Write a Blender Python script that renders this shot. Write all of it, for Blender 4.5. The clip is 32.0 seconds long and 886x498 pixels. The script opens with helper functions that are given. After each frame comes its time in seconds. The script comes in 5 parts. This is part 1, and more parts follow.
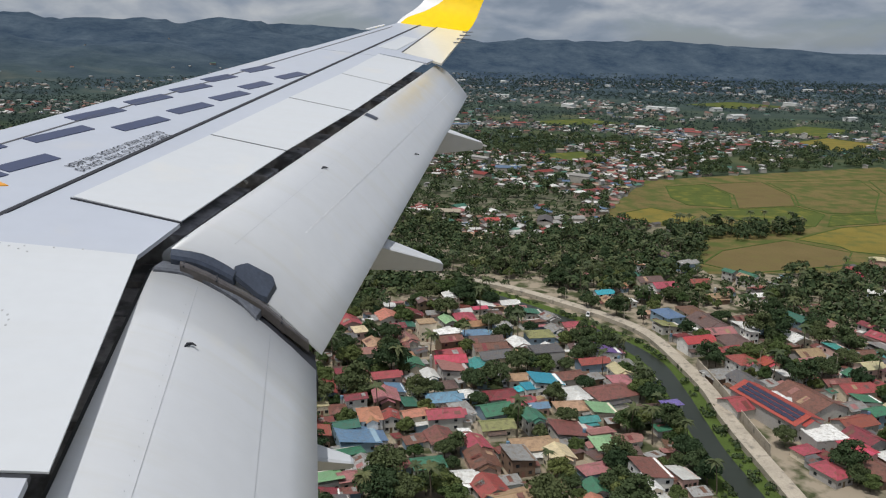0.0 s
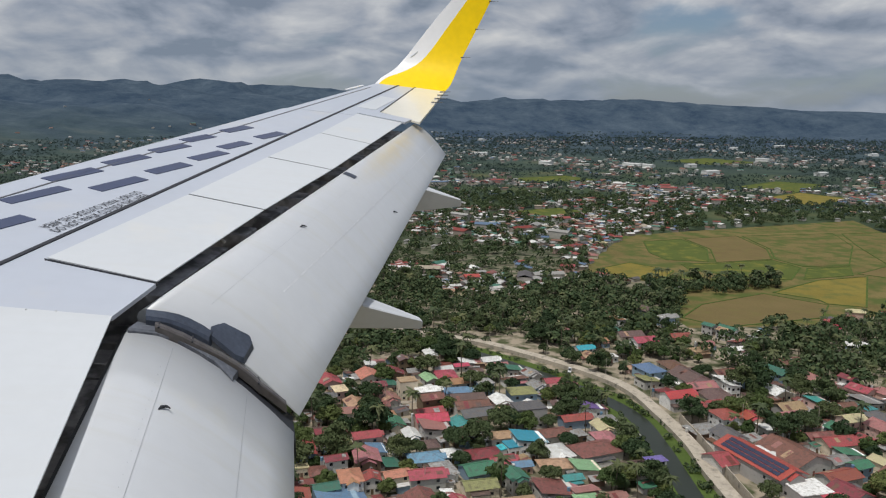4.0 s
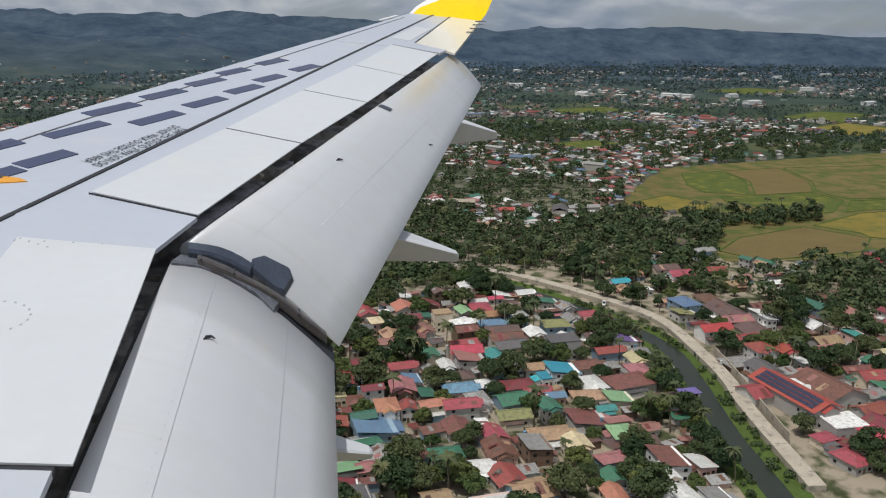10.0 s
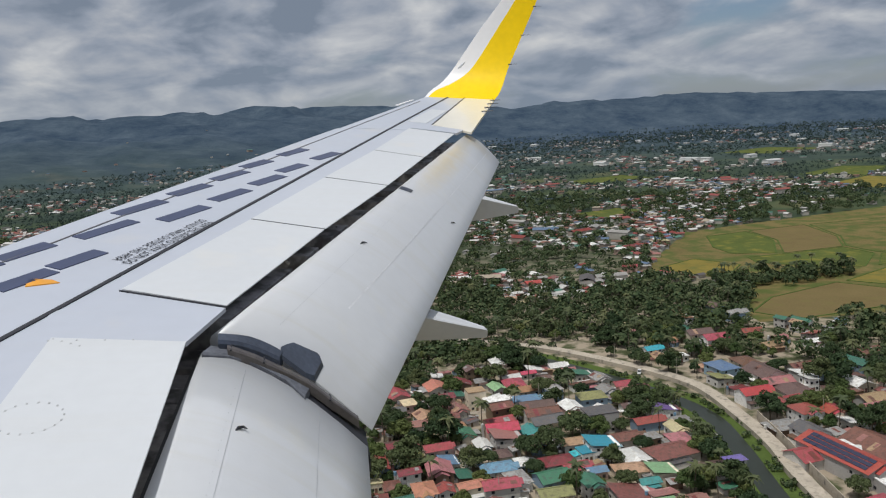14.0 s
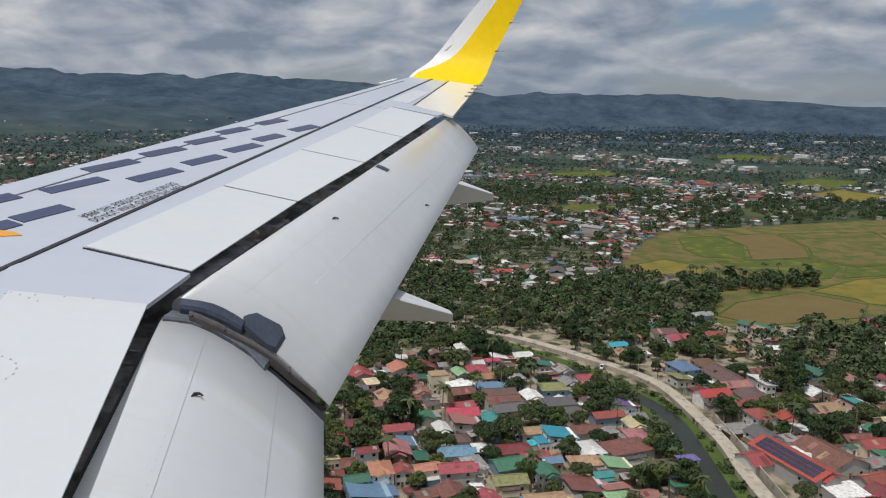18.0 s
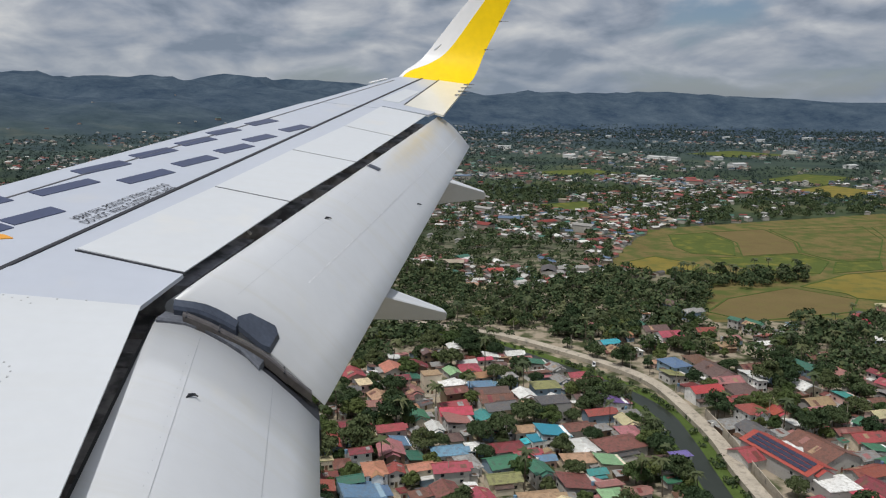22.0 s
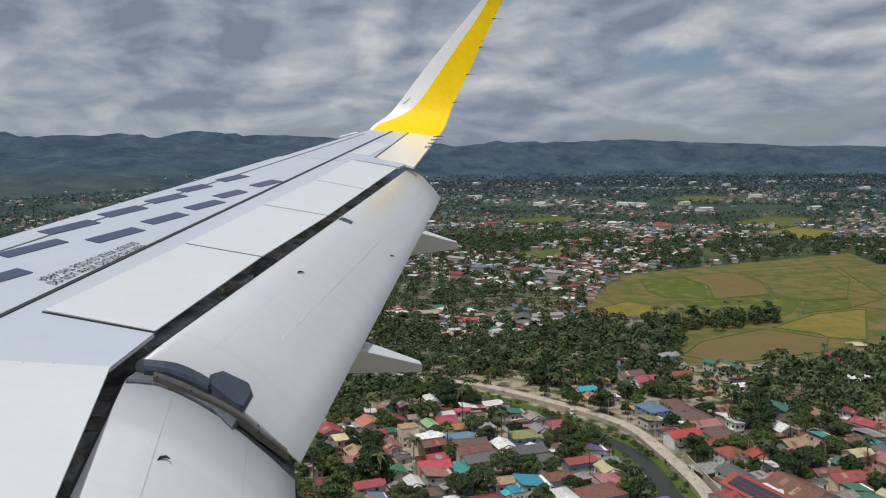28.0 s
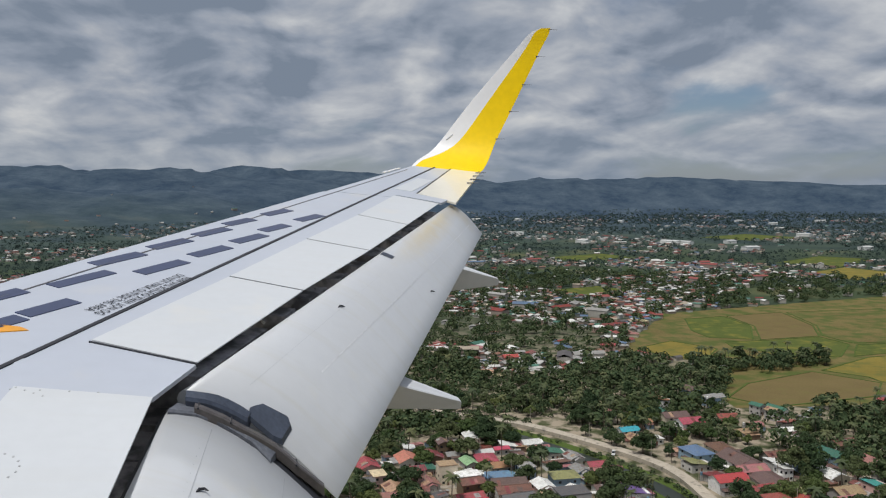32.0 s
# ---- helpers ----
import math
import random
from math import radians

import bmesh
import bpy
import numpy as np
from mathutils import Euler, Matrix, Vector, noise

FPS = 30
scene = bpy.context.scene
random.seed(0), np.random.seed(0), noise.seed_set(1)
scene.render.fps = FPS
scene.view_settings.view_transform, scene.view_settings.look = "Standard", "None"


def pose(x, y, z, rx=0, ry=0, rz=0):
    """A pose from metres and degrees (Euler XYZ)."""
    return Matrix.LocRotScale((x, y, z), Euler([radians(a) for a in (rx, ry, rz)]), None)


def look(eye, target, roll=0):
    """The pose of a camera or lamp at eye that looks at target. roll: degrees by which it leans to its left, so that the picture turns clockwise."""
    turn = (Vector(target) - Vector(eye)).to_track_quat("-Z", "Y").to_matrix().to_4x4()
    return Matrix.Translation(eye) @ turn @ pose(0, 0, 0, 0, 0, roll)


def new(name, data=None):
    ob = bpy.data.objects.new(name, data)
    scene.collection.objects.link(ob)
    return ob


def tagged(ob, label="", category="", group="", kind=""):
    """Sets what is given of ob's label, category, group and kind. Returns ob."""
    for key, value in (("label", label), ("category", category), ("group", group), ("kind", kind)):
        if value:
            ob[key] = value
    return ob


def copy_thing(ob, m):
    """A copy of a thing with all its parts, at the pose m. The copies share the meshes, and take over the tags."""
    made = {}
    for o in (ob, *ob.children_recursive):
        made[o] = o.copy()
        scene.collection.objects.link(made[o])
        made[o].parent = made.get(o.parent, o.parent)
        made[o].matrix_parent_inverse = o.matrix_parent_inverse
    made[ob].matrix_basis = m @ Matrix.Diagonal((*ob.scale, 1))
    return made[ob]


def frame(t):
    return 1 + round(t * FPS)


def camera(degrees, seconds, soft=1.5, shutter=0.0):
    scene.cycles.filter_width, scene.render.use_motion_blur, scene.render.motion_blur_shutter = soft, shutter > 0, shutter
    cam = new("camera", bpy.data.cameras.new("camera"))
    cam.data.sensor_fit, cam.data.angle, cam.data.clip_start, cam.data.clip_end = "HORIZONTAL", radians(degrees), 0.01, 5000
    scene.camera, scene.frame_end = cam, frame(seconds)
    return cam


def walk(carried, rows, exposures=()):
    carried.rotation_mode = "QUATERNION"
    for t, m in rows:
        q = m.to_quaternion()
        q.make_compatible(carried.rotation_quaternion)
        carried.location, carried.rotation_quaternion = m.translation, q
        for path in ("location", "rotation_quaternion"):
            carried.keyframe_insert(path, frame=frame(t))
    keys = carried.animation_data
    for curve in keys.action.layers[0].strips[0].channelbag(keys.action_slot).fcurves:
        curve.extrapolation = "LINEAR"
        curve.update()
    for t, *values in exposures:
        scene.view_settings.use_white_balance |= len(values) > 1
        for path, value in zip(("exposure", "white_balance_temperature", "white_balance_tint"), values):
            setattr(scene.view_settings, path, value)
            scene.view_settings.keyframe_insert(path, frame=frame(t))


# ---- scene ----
cam = camera(57.4, 32.0, soft=1.15)
EYE_Z = 134.0
PATH = [
    (0, pose(0.000, 0.011, 134.002, 76.074, -0.963, -102.244)),
    (0.5, pose(-0.002, 0.008, 134.000, 77.206, -0.633, -102.367)),
    (1, pose(-0.002, 0.012, 133.998, 77.899, -0.613, -102.408)),
    (1.5, pose(-0.002, 0.014, 134.000, 78.304, -0.408, -102.844)),
    (2, pose(-0.003, 0.013, 133.997, 78.850, -0.426, -102.704)),
    (2.5, pose(-0.004, 0.000, 133.993, 78.670, 0.508, -101.512)),
    (4.5, pose(0.006, -0.000, 134.005, 80.054, -1.301, -104.516)),
    (5, pose(0.003, -0.001, 134.002, 79.034, -1.656, -104.649)),
    (5.5, pose(0.002, 0.009, 133.999, 78.262, -0.987, -104.720)),
    (6, pose(0.005, 0.013, 133.998, 76.476, -1.153, -103.315)),
    (6.5, pose(0.006, 0.011, 134.004, 75.787, -1.245, -102.685)),
    (7, pose(0.006, 0.007, 134.005, 77.306, -0.934, -103.192)),
    (7.5, pose(0.004, -0.001, 134.002, 77.724, -0.401, -101.878)),
    (8, pose(0.002, 0.003, 134.003, 77.947, -0.528, -102.236)),
    (8.5, pose(0.006, 0.004, 134.006, 78.249, -0.339, -102.185)),
    (9, pose(-0.000, 0.008, 134.002, 78.400, -0.680, -102.132)),
    (9.5, pose(-0.006, 0.019, 133.990, 76.003, -0.537, -101.947)),
    (10, pose(0.001, 0.017, 134.003, 75.389, -0.070, -101.375)),
    (10.5, pose(0.003, 0.011, 134.006, 75.771, 0.358, -101.309)),
    (11, pose(-0.003, 0.011, 133.997, 75.353, 0.380, -100.728)),
    (11.5, pose(-0.007, 0.011, 133.996, 74.464, 0.580, -100.315)),
    (12, pose(0.001, 0.005, 134.003, 75.794, 1.156, -101.322)),
    (12.5, pose(0.005, 0.000, 134.014, 83.813, 2.108, -102.863)),
    (13, pose(-0.003, 0.004, 134.005, 89.702, 2.758, -106.324)),
    (13.5, pose(-0.001, 0.002, 133.999, 83.528, 2.103, -105.761)),
    (14, pose(-0.007, 0.011, 134.000, 80.927, 3.659, -100.223)),
    (14.5, pose(0.001, -0.002, 134.003, 80.782, 4.019, -100.304)),
    (16.5, pose(-0.002, -0.002, 133.993, 82.291, 1.681, -103.902)),
    (17, pose(0.003, -0.005, 133.994, 80.464, 0.398, -103.589)),
    (17.5, pose(-0.003, -0.002, 133.992, 80.307, -0.245, -103.170)),
    (18, pose(-0.006, -0.008, 133.994, 79.698, -0.840, -101.378)),
    (18.5, pose(-0.006, -0.004, 134.003, 80.002, -0.437, -102.279)),
    (19, pose(0.000, 0.000, 134.000, 79.500, -0.000, -102.076)),
    (19.5, pose(-0.001, 0.003, 133.995, 79.964, -0.035, -101.904)),
    (20, pose(-0.006, 0.000, 133.991, 79.926, -0.114, -101.712)),
    (20.5, pose(-0.002, 0.004, 133.991, 79.361, -0.256, -101.577)),
    (21, pose(-0.006, 0.006, 133.989, 80.489, -0.087, -101.624)),
    (21.5, pose(-0.008, 0.004, 133.983, 80.380, -0.009, -101.860)),
    (22, pose(-0.007, 0.006, 133.986, 79.672, -0.329, -102.102)),
    (22.5, pose(-0.000, 0.003, 133.989, 79.223, -0.464, -102.556)),
    (23, pose(-0.005, 0.001, 133.991, 78.500, -0.832, -103.067)),
    (23.5, pose(0.000, -0.001, 133.990, 78.226, -1.137, -103.756)),
    (24, pose(-0.001, -0.003, 133.996, 79.275, -0.375, -104.464)),
    (24.5, pose(0.002, -0.009, 133.998, 79.938, -0.284, -103.188)),
    (25, pose(-0.001, -0.009, 133.995, 79.898, 0.047, -102.795)),
    (25.5, pose(-0.001, -0.010, 134.003, 80.844, 0.599, -102.852)),
    (27.5, pose(-0.006, -0.002, 133.989, 83.401, 0.855, -103.734)),
    (28, pose(-0.007, 0.005, 133.988, 83.241, 0.899, -104.185)),
    (28.5, pose(-0.008, 0.002, 133.992, 82.991, 0.792, -104.906)),
    (29, pose(0.002, -0.007, 133.995, 83.026, 0.615, -105.549)),
    (29.5, pose(-0.004, 0.000, 133.991, 83.576, -0.126, -106.180)),
    (30, pose(-0.007, -0.006, 133.988, 82.994, -0.200, -104.725)),
    (30.5, pose(-0.008, -0.001, 133.990, 83.530, -0.246, -103.010)),
    (31, pose(-0.001, -0.002, 133.994, 84.934, 0.310, -100.738)),
    (31.5, pose(-0.006, -0.006, 133.991, 85.658, 0.497, -100.678)),
    (32, pose(-0.007, 0.001, 133.991, 85.792, 0.448, -101.214)),
]
walk(cam, PATH, exposures=[(0, -0.48), (32, -0.48)])

# ---- light: high sun from behind the cabin, broken cloud ----
SUN_ELEV, SUN_AZ = radians(70), radians(128)      # azimuth measured from +X towards +Y
sun_dir = Vector((math.cos(SUN_ELEV) * math.cos(SUN_AZ), math.cos(SUN_ELEV) * math.sin(SUN_AZ), math.sin(SUN_ELEV)))
sun = new("sun", bpy.data.lights.new("sun", "SUN"))
sun.data.energy, sun.data.angle, sun.data.color = 3.8, radians(0.53), (1.0, 0.975, 0.94)
sun.matrix_world = look(sun_dir * 1000, (0, 0, 0))

world = bpy.data.worlds.new("world")
scene.world = world
world.use_nodes = True


def wire(tree, a, b):
    tree.links.new(a, b)


def build_sky():
    t = world.node_tree
    t.nodes.clear()
    N = t.nodes.new
    out, bg = N("ShaderNodeOutputWorld"), N("ShaderNodeBackground")
    sky = N("ShaderNodeTexSky")
    sky.sky_type, sky.sun_disc = "NISHITA", False
    sky.sun_elevation, sky.sun_rotation = SUN_ELEV, math.pi / 2 - SUN_AZ
    sky.air_density, sky.dust_density = 1.0, 0.4
    dim = N("ShaderNodeMixRGB")
    dim.blend_type, dim.inputs[0].default_value = "MULTIPLY", 1.0
    dim.inputs[2].default_value = (0.070, 0.074, 0.085, 1)
    wire(t, sky.outputs[0], dim.inputs[1])
    tc, sep = N("ShaderNodeTexCoord"), N("ShaderNodeSeparateXYZ")
    wire(t, tc.outputs["Generated"], sep.inputs[0])
    # one deck of broken cumulus seen from below: the ray's way laid out on a flat sheet
    up, over, flat = N("ShaderNodeMath"), N("ShaderNodeMath"), N("ShaderNodeVectorMath")
    up.operation, up.inputs[1].default_value = "MAXIMUM", 0.0
    wire(t, sep.outputs[2], up.inputs[0])
    over.operation, over.inputs[1].default_value = "ADD", 0.30
    wire(t, up.outputs[0], over.inputs[0])
    com, inv = N("ShaderNodeCombineXYZ"), N("ShaderNodeMath")
    wire(t, sep.outputs[0], com.inputs[0])
    wire(t, sep.outputs[1], com.inputs[1])
    inv.operation, inv.inputs[0].default_value = "DIVIDE", 1.0
    wire(t, over.outputs[0], inv.inputs[1])
    flat.operation = "SCALE"
    wire(t, com.outputs[0], flat.inputs[0])
    wire(t, inv.outputs[0], flat.inputs["Scale"])

    def cloud_noise(scale, detail, rough, shift, bend=0.25):
        m, n = N("ShaderNodeMapping"), N("ShaderNodeTexNoise")
        m.inputs["Location"].default_value = shift
        wire(t, flat.outputs[0], m.inputs[0])
        n.inputs["Scale"].default_value, n.inputs["Detail"].default_value = scale, detail
        n.inputs["Roughness"].default_value, n.inputs["Distortion"].default_value = rough, bend
        wire(t, m.outputs[0], n.inputs["Vector"])
        return n.outputs[0]

    def calc(op, a, b, c=None):
        n = N("ShaderNodeMath")
        n.operation = op
        for k, v in enumerate((a, b) if c is None else (a, b, c)):
            if isinstance(v, float):
                n.inputs[k].default_value = v
            else:
                wire(t, v, n.inputs[k])
        return n.outputs[0]

    cover = cloud_noise(1.1, 6, 0.52, (3.1, 1.72, 0.02))
    body = cloud_noise(3.1, 6, 0.5, (7.3, 2.2, 4.0))
    lit = cloud_noise(3.1, 6, 0.5, (7.37, 2.13, 4.0))
    mass = cloud_noise(1.05, 4, 0.5, (2.2, 6.1, 1.0))
    # fewer clouds towards the south, and thinner near the tops
    thick = calc("MULTIPLY_ADD", sep.outputs[1], 0.16, calc("MULTIPLY_ADD", body, 0.35, cover))
    ramp = N("ShaderNodeMapRange")
    ramp.interpolation_type = "SMOOTHSTEP"
    ramp.inputs["From Min"].default_value, ramp.inputs["From Max"].default_value = 0.45, 0.61
    wire(t, thick, ramp.inputs["Value"])
    relief = calc("MULTIPLY", calc("SUBTRACT", body, lit), 0.62)
    shade = calc("MULTIPLY_ADD", mass, 0.55, calc("MULTIPLY_ADD", body, 0.45, relief))
    shade = calc("MULTIPLY_ADD", up.outputs[0], 0.10, shade)
    tone = N("ShaderNodeValToRGB")
    e = tone.color_ramp.elements
    e[0].position, e[0].color = 0.36, (0.265, 0.325, 0.42, 1)
    e[1].position, e[1].color = 0.72, (0.92, 0.92, 0.91, 1)
    for at, c in ((0.45, (0.40, 0.457, 0.555, 1)), (0.53, (0.535, 0.575, 0.645, 1)), (0.61, (0.69, 0.72, 0.765, 1))):
        tone.color_ramp.elements.new(at).color = c
    wire(t, shade, tone.inputs[0])
    mix = N("ShaderNodeMixRGB")
    wire(t, ramp.outputs[0], mix.inputs[0])
    wire(t, dim.outputs[0], mix.inputs[1])
    wire(t, tone.outputs[0], mix.inputs[2])
    # pale haze low over the horizon
    low, hz = N("ShaderNodeMapRange"), N("ShaderNodeMixRGB")
    low.inputs["From Min"].default_value, low.inputs["From Max"].default_value = 0.01, 0.10
    low.inputs["To Min"].default_value, low.inputs["To Max"].default_value = 0.62, 0.0
    wire(t, up.outputs[0], low.inputs["Value"])
    wire(t, low.outputs[0], hz.inputs[0])
    wire(t, mix.outputs[0], hz.inputs[1])
    hz.inputs[2].default_value = (0.30, 0.37, 0.465, 1)
    wire(t, hz.outputs[0], bg.inputs[0])
    bg.inputs[1].default_value = 1.0
    wire(t, bg.outputs[0], out.inputs[0])


build_sky()

# ---- materials ----


def material(name, colour, rough=0.6, metal=0.0, vary=0.15, scale=1.0, bump=0.0, grain=8.0, stain=None, stain_at=0.6,
             by_object=0.0, by_island=0.0, ribs=0.0, coat=0.0, spec=0.5, gap=None):
    """A procedural surface: base colour varied at two scales, stains, fine relief and, for sheet roofs, ribs."""
    m = bpy.data.materials.new(name)
    m.use_nodes = True
    t = m.node_tree
    N = t.nodes.new
    b = t.nodes["Principled BSDF"]
    b.inputs["Roughness"].default_value, b.inputs["Metallic"].default_value = rough, metal
    b.inputs["Coat Weight"].default_value = coat
    b.inputs["Specular IOR Level"].default_value = spec
    tc = N("ShaderNodeTexCoord")
    big, fine = N("ShaderNodeTexNoise"), N("ShaderNodeTexNoise")
    for n, s, d in ((big, scale, 5), (fine, scale * grain, 6)):
        n.inputs["Scale"].default_value, n.inputs["Detail"].default_value = s, d
        wire(t, tc.outputs["Object"], n.inputs["Vector"])
    both = N("ShaderNodeMath")
    both.operation = "ADD"
    wire(t, big.outputs[0], both.inputs[0])
    wire(t, fine.outputs[0], both.inputs[1])
    rng = N("ShaderNodeMapRange")
    rng.inputs["From Min"].default_value, rng.inputs["From Max"].default_value = 0.6, 1.4
    rng.inputs["To Min"].default_value, rng.inputs["To Max"].default_value = 1 - vary, 1 + vary
    wire(t, both.outputs[0], rng.inputs["Value"])
    hsv = N("ShaderNodeHueSaturation")
    hsv.inputs["Color"].default_value = (*colour, 1)
    wire(t, rng.outputs[0], hsv.inputs["Value"])
    last = hsv.outputs[0]
    if by_object or by_island:
        if by_object:
            o = N("ShaderNodeObjectInfo").outputs["Random"]
        else:
            o = N("ShaderNodeNewGeometry").outputs["Random Per Island"]
        r2, r3 = N("ShaderNodeMapRange"), N("ShaderNodeMapRange")
        k = by_object or by_island
        r2.inputs["To Min"].default_value, r2.inputs["To Max"].default_value = 1 - k, 1 + k
        r3.inputs["To Min"].default_value, r3.inputs["To Max"].default_value = 0.5 + 0.045 * k / 0.4, 0.5 - 0.045 * k / 0.4
        wire(t, o, r2.inputs["Value"])
        wire(t, o, r3.inputs["Value"])
        h2 = N("ShaderNodeHueSaturation")
        wire(t, last, h2.inputs["Color"])
        wire(t, r2.outputs[0], h2.inputs["Value"])
        wire(t, r3.outputs[0], h2.inputs["Hue"])
        last = h2.outputs[0]
    if stain:
        sn, sr, mx = N("ShaderNodeTexNoise"), N("ShaderNodeValToRGB"), N("ShaderNodeMixRGB")
        sn.inputs["Scale"].default_value, sn.inputs["Detail"].default_value = scale * 2.3, 7
        wire(t, tc.outputs["Object"], sn.inputs["Vector"])
        sr.color_ramp.elements[0].position, sr.color_ramp.elements[1].position = stain_at - 0.08, stain_at + 0.08
        wire(t, sn.outputs[0], sr.inputs[0])
        wire(t, sr.outputs[0], mx.inputs[0])
        wire(t, last, mx.inputs[1])
        mx.inputs[2].default_value = (*stain, 1)
        last = mx.outputs[0]
    wire(t, last, b.inputs["Base Color"])
    if bump or ribs:
        bp = N("ShaderNodeBump")
        bp.inputs["Strength"].default_value = 0.5
        if ribs:
            w = N("ShaderNodeTexWave")
            w.inputs["Scale"].default_value = ribs
            wire(t, tc.outputs["Object"], w.inputs["Vector"])
            bp.inputs["Distance"].default_value = 0.04
            wire(t, w.outputs["Fac"], bp.inputs["Height"])
        else:
            bp.inputs["Distance"].default_value = bump
            wire(t, fine.outputs[0], bp.inputs["Height"])
        wire(t, bp.outputs[0], b.inputs["Normal"])
    return m


WING_GREY = material("wing_grey_paint", (0.475, 0.51, 0.585), 0.38, vary=0.035, scale=0.6, grain=14, coat=0.15, stain=(0.52, 0.53, 0.56), stain_at=0.68)
PANEL_WHITE = material("panel_white_paint", (0.59, 0.615, 0.645), 0.42, vary=0.03, scale=0.7, grain=16, coat=0.1, stain=(0.63, 0.63, 0.62), stain_at=0.7)
FLAP_WHITE = material("flap_white_paint", (0.605, 0.625, 0.655), 0.36, vary=0.035, scale=0.9, grain=10, coat=0.2, stain=(0.63, 0.63, 0.60), stain_at=0.70)
TIP_CREAM = material("aileron_cream_paint", (0.74, 0.71, 0.62), 0.35, vary=0.04, scale=1.2, coat=0.2)
YELLOW = material("yellow_paint", (0.93, 0.63, 0.0), 0.5, vary=0.07, scale=1.0, coat=0.03, spec=0.22)
WHITE_GLOSS = material("white_gloss_paint", (0.82, 0.82, 0.83), 0.4, vary=0.04, scale=1.0, coat=0.15)
NAVY = material("navy_lettering", (0.045, 0.06, 0.125), 0.4, vary=0.12, scale=3)
BLACK_RUBBER = material("black_rubber_seal", (0.022, 0.024, 0.032), 0.6, vary=0.25, scale=4)
DARK_METAL = material("dark_blue_grey_metal", (0.075, 0.09, 0.125), 0.4, metal=0.4, vary=0.3, scale=5)
GREY_METAL = material("dull_grey_metal", (0.19, 0.19, 0.20), 0.45, metal=0.6, vary=0.3, scale=5)
ORANGE = material("orange_marking", (0.75, 0.33, 0.03), 0.45)
FAIRING = material("fairing_grey_paint", (0.56, 0.58, 0.61), 0.4, vary=0.04, scale=1.5, coat=0.1)
CABIN = material("cabin_panel", (0.55, 0.55, 0.53), 0.6)



def airflow_streaks(m, amount, tint):
    """Faint grime drawn out along the airflow, broken up by a finer noise."""
    t = m.node_tree
    N = t.nodes.new
    b = t.nodes["Principled BSDF"]
    was = b.inputs["Base Color"].links[0].from_socket
    tc, mp, n, r, mx = N("ShaderNodeTexCoord"), N("ShaderNodeMapping"), N("ShaderNodeTexNoise"), N("ShaderNodeMapRange"), N("ShaderNodeMixRGB")
    mp.inputs["Scale"].default_value = (7.0, 0.7, 0.7)
    mp.inputs["Rotation"].default_value = (0, 0, 0.06)
    wire(t, tc.outputs["Object"], mp.inputs[0])
    wire(t, mp.outputs[0], n.inputs["Vector"])
    n.inputs["Scale"].default_value, n.inputs["Detail"].default_value, n.inputs["Roughness"].default_value = 1.0, 6, 0.62
    r.inputs["From Min"].default_value, r.inputs["From Max"].default_value = 0.50, 0.72
    r.inputs["To Min"].default_value, r.inputs["To Max"].default_value = 0.0, amount
    wire(t, n.outputs[0], r.inputs["Value"])
    wire(t, r.outputs[0], mx.inputs[0])
    wire(t, was, mx.inputs[1])
    mx.inputs[2].default_value = (*tint, 1)
    wire(t, mx.outputs[0], b.inputs["Base Color"])


airflow_streaks(FLAP_WHITE, 0.5, (0.56, 0.56, 0.53))


def oil_streak(m, a, b, half, tint, amount):
    """One faint yellow-brown streak between two places, fading out to its sides."""
    t = m.node_tree
    N = t.nodes.new
    bs = t.nodes["Principled BSDF"]
    was = bs.inputs["Base Color"].links[0].from_socket
    A, B = Vector(a), Vector(b)
    tc, mp, g, n, k, mx = N("ShaderNodeTexCoord"), N("ShaderNodeMapping"), N("ShaderNodeTexGradient"), N("ShaderNodeTexNoise"), N("ShaderNodeMath"), N("ShaderNodeMixRGB")
    mp.vector_type = "TEXTURE"
    mp.inputs["Location"].default_value = (A + B) / 2
    mp.inputs["Rotation"].default_value = (0, 0, math.atan2(B.y - A.y, B.x - A.x))
    mp.inputs["Scale"].default_value = ((B - A).length * 0.65, half, 3.0)
    wire(t, tc.outputs["Object"], mp.inputs[0])
    g.gradient_type = "SPHERICAL"
    wire(t, mp.outputs[0], g.inputs[0])
    n.inputs["Scale"].default_value, n.inputs["Detail"].default_value = 5.0, 5
    wire(t, tc.outputs["Object"], n.inputs["Vector"])
    k.operation = "MULTIPLY"
    wire(t, g.outputs["Fac"], k.inputs[0])
    wire(t, n.outputs[0], k.inputs[1])
    lim = N("ShaderNodeMapRange")
    lim.inputs["From Max"].default_value, lim.inputs["To Max"].default_value = 0.4, amount
    wire(t, k.outputs[0], lim.inputs["Value"])
    wire(t, lim.outputs[0], mx.inputs[0])
    wire(t, was, mx.inputs[1])
    mx.inputs[2].default_value = (*tint, 1)
    wire(t, mx.outputs[0], bs.inputs["Base Color"])


oil_streak(FLAP_WHITE, (8.6, -1.28, 133.3), (11.3, -2.35, 133.7), 0.16, (0.60, 0.50, 0.30), 0.55)
oil_streak(FLAP_WHITE, (11.2, -2.45, 133.7), (11.7, -2.6, 133.6), 0.25, (0.58, 0.50, 0.34), 0.5)
airflow_streaks(PANEL_WHITE, 0.35, (0.57, 0.58, 0.58))
airflow_streaks(WING_GREY, 0.3, (0.47, 0.49, 0.53))
airflow_streaks(FAIRING, 0.5, (0.44, 0.45, 0.46))

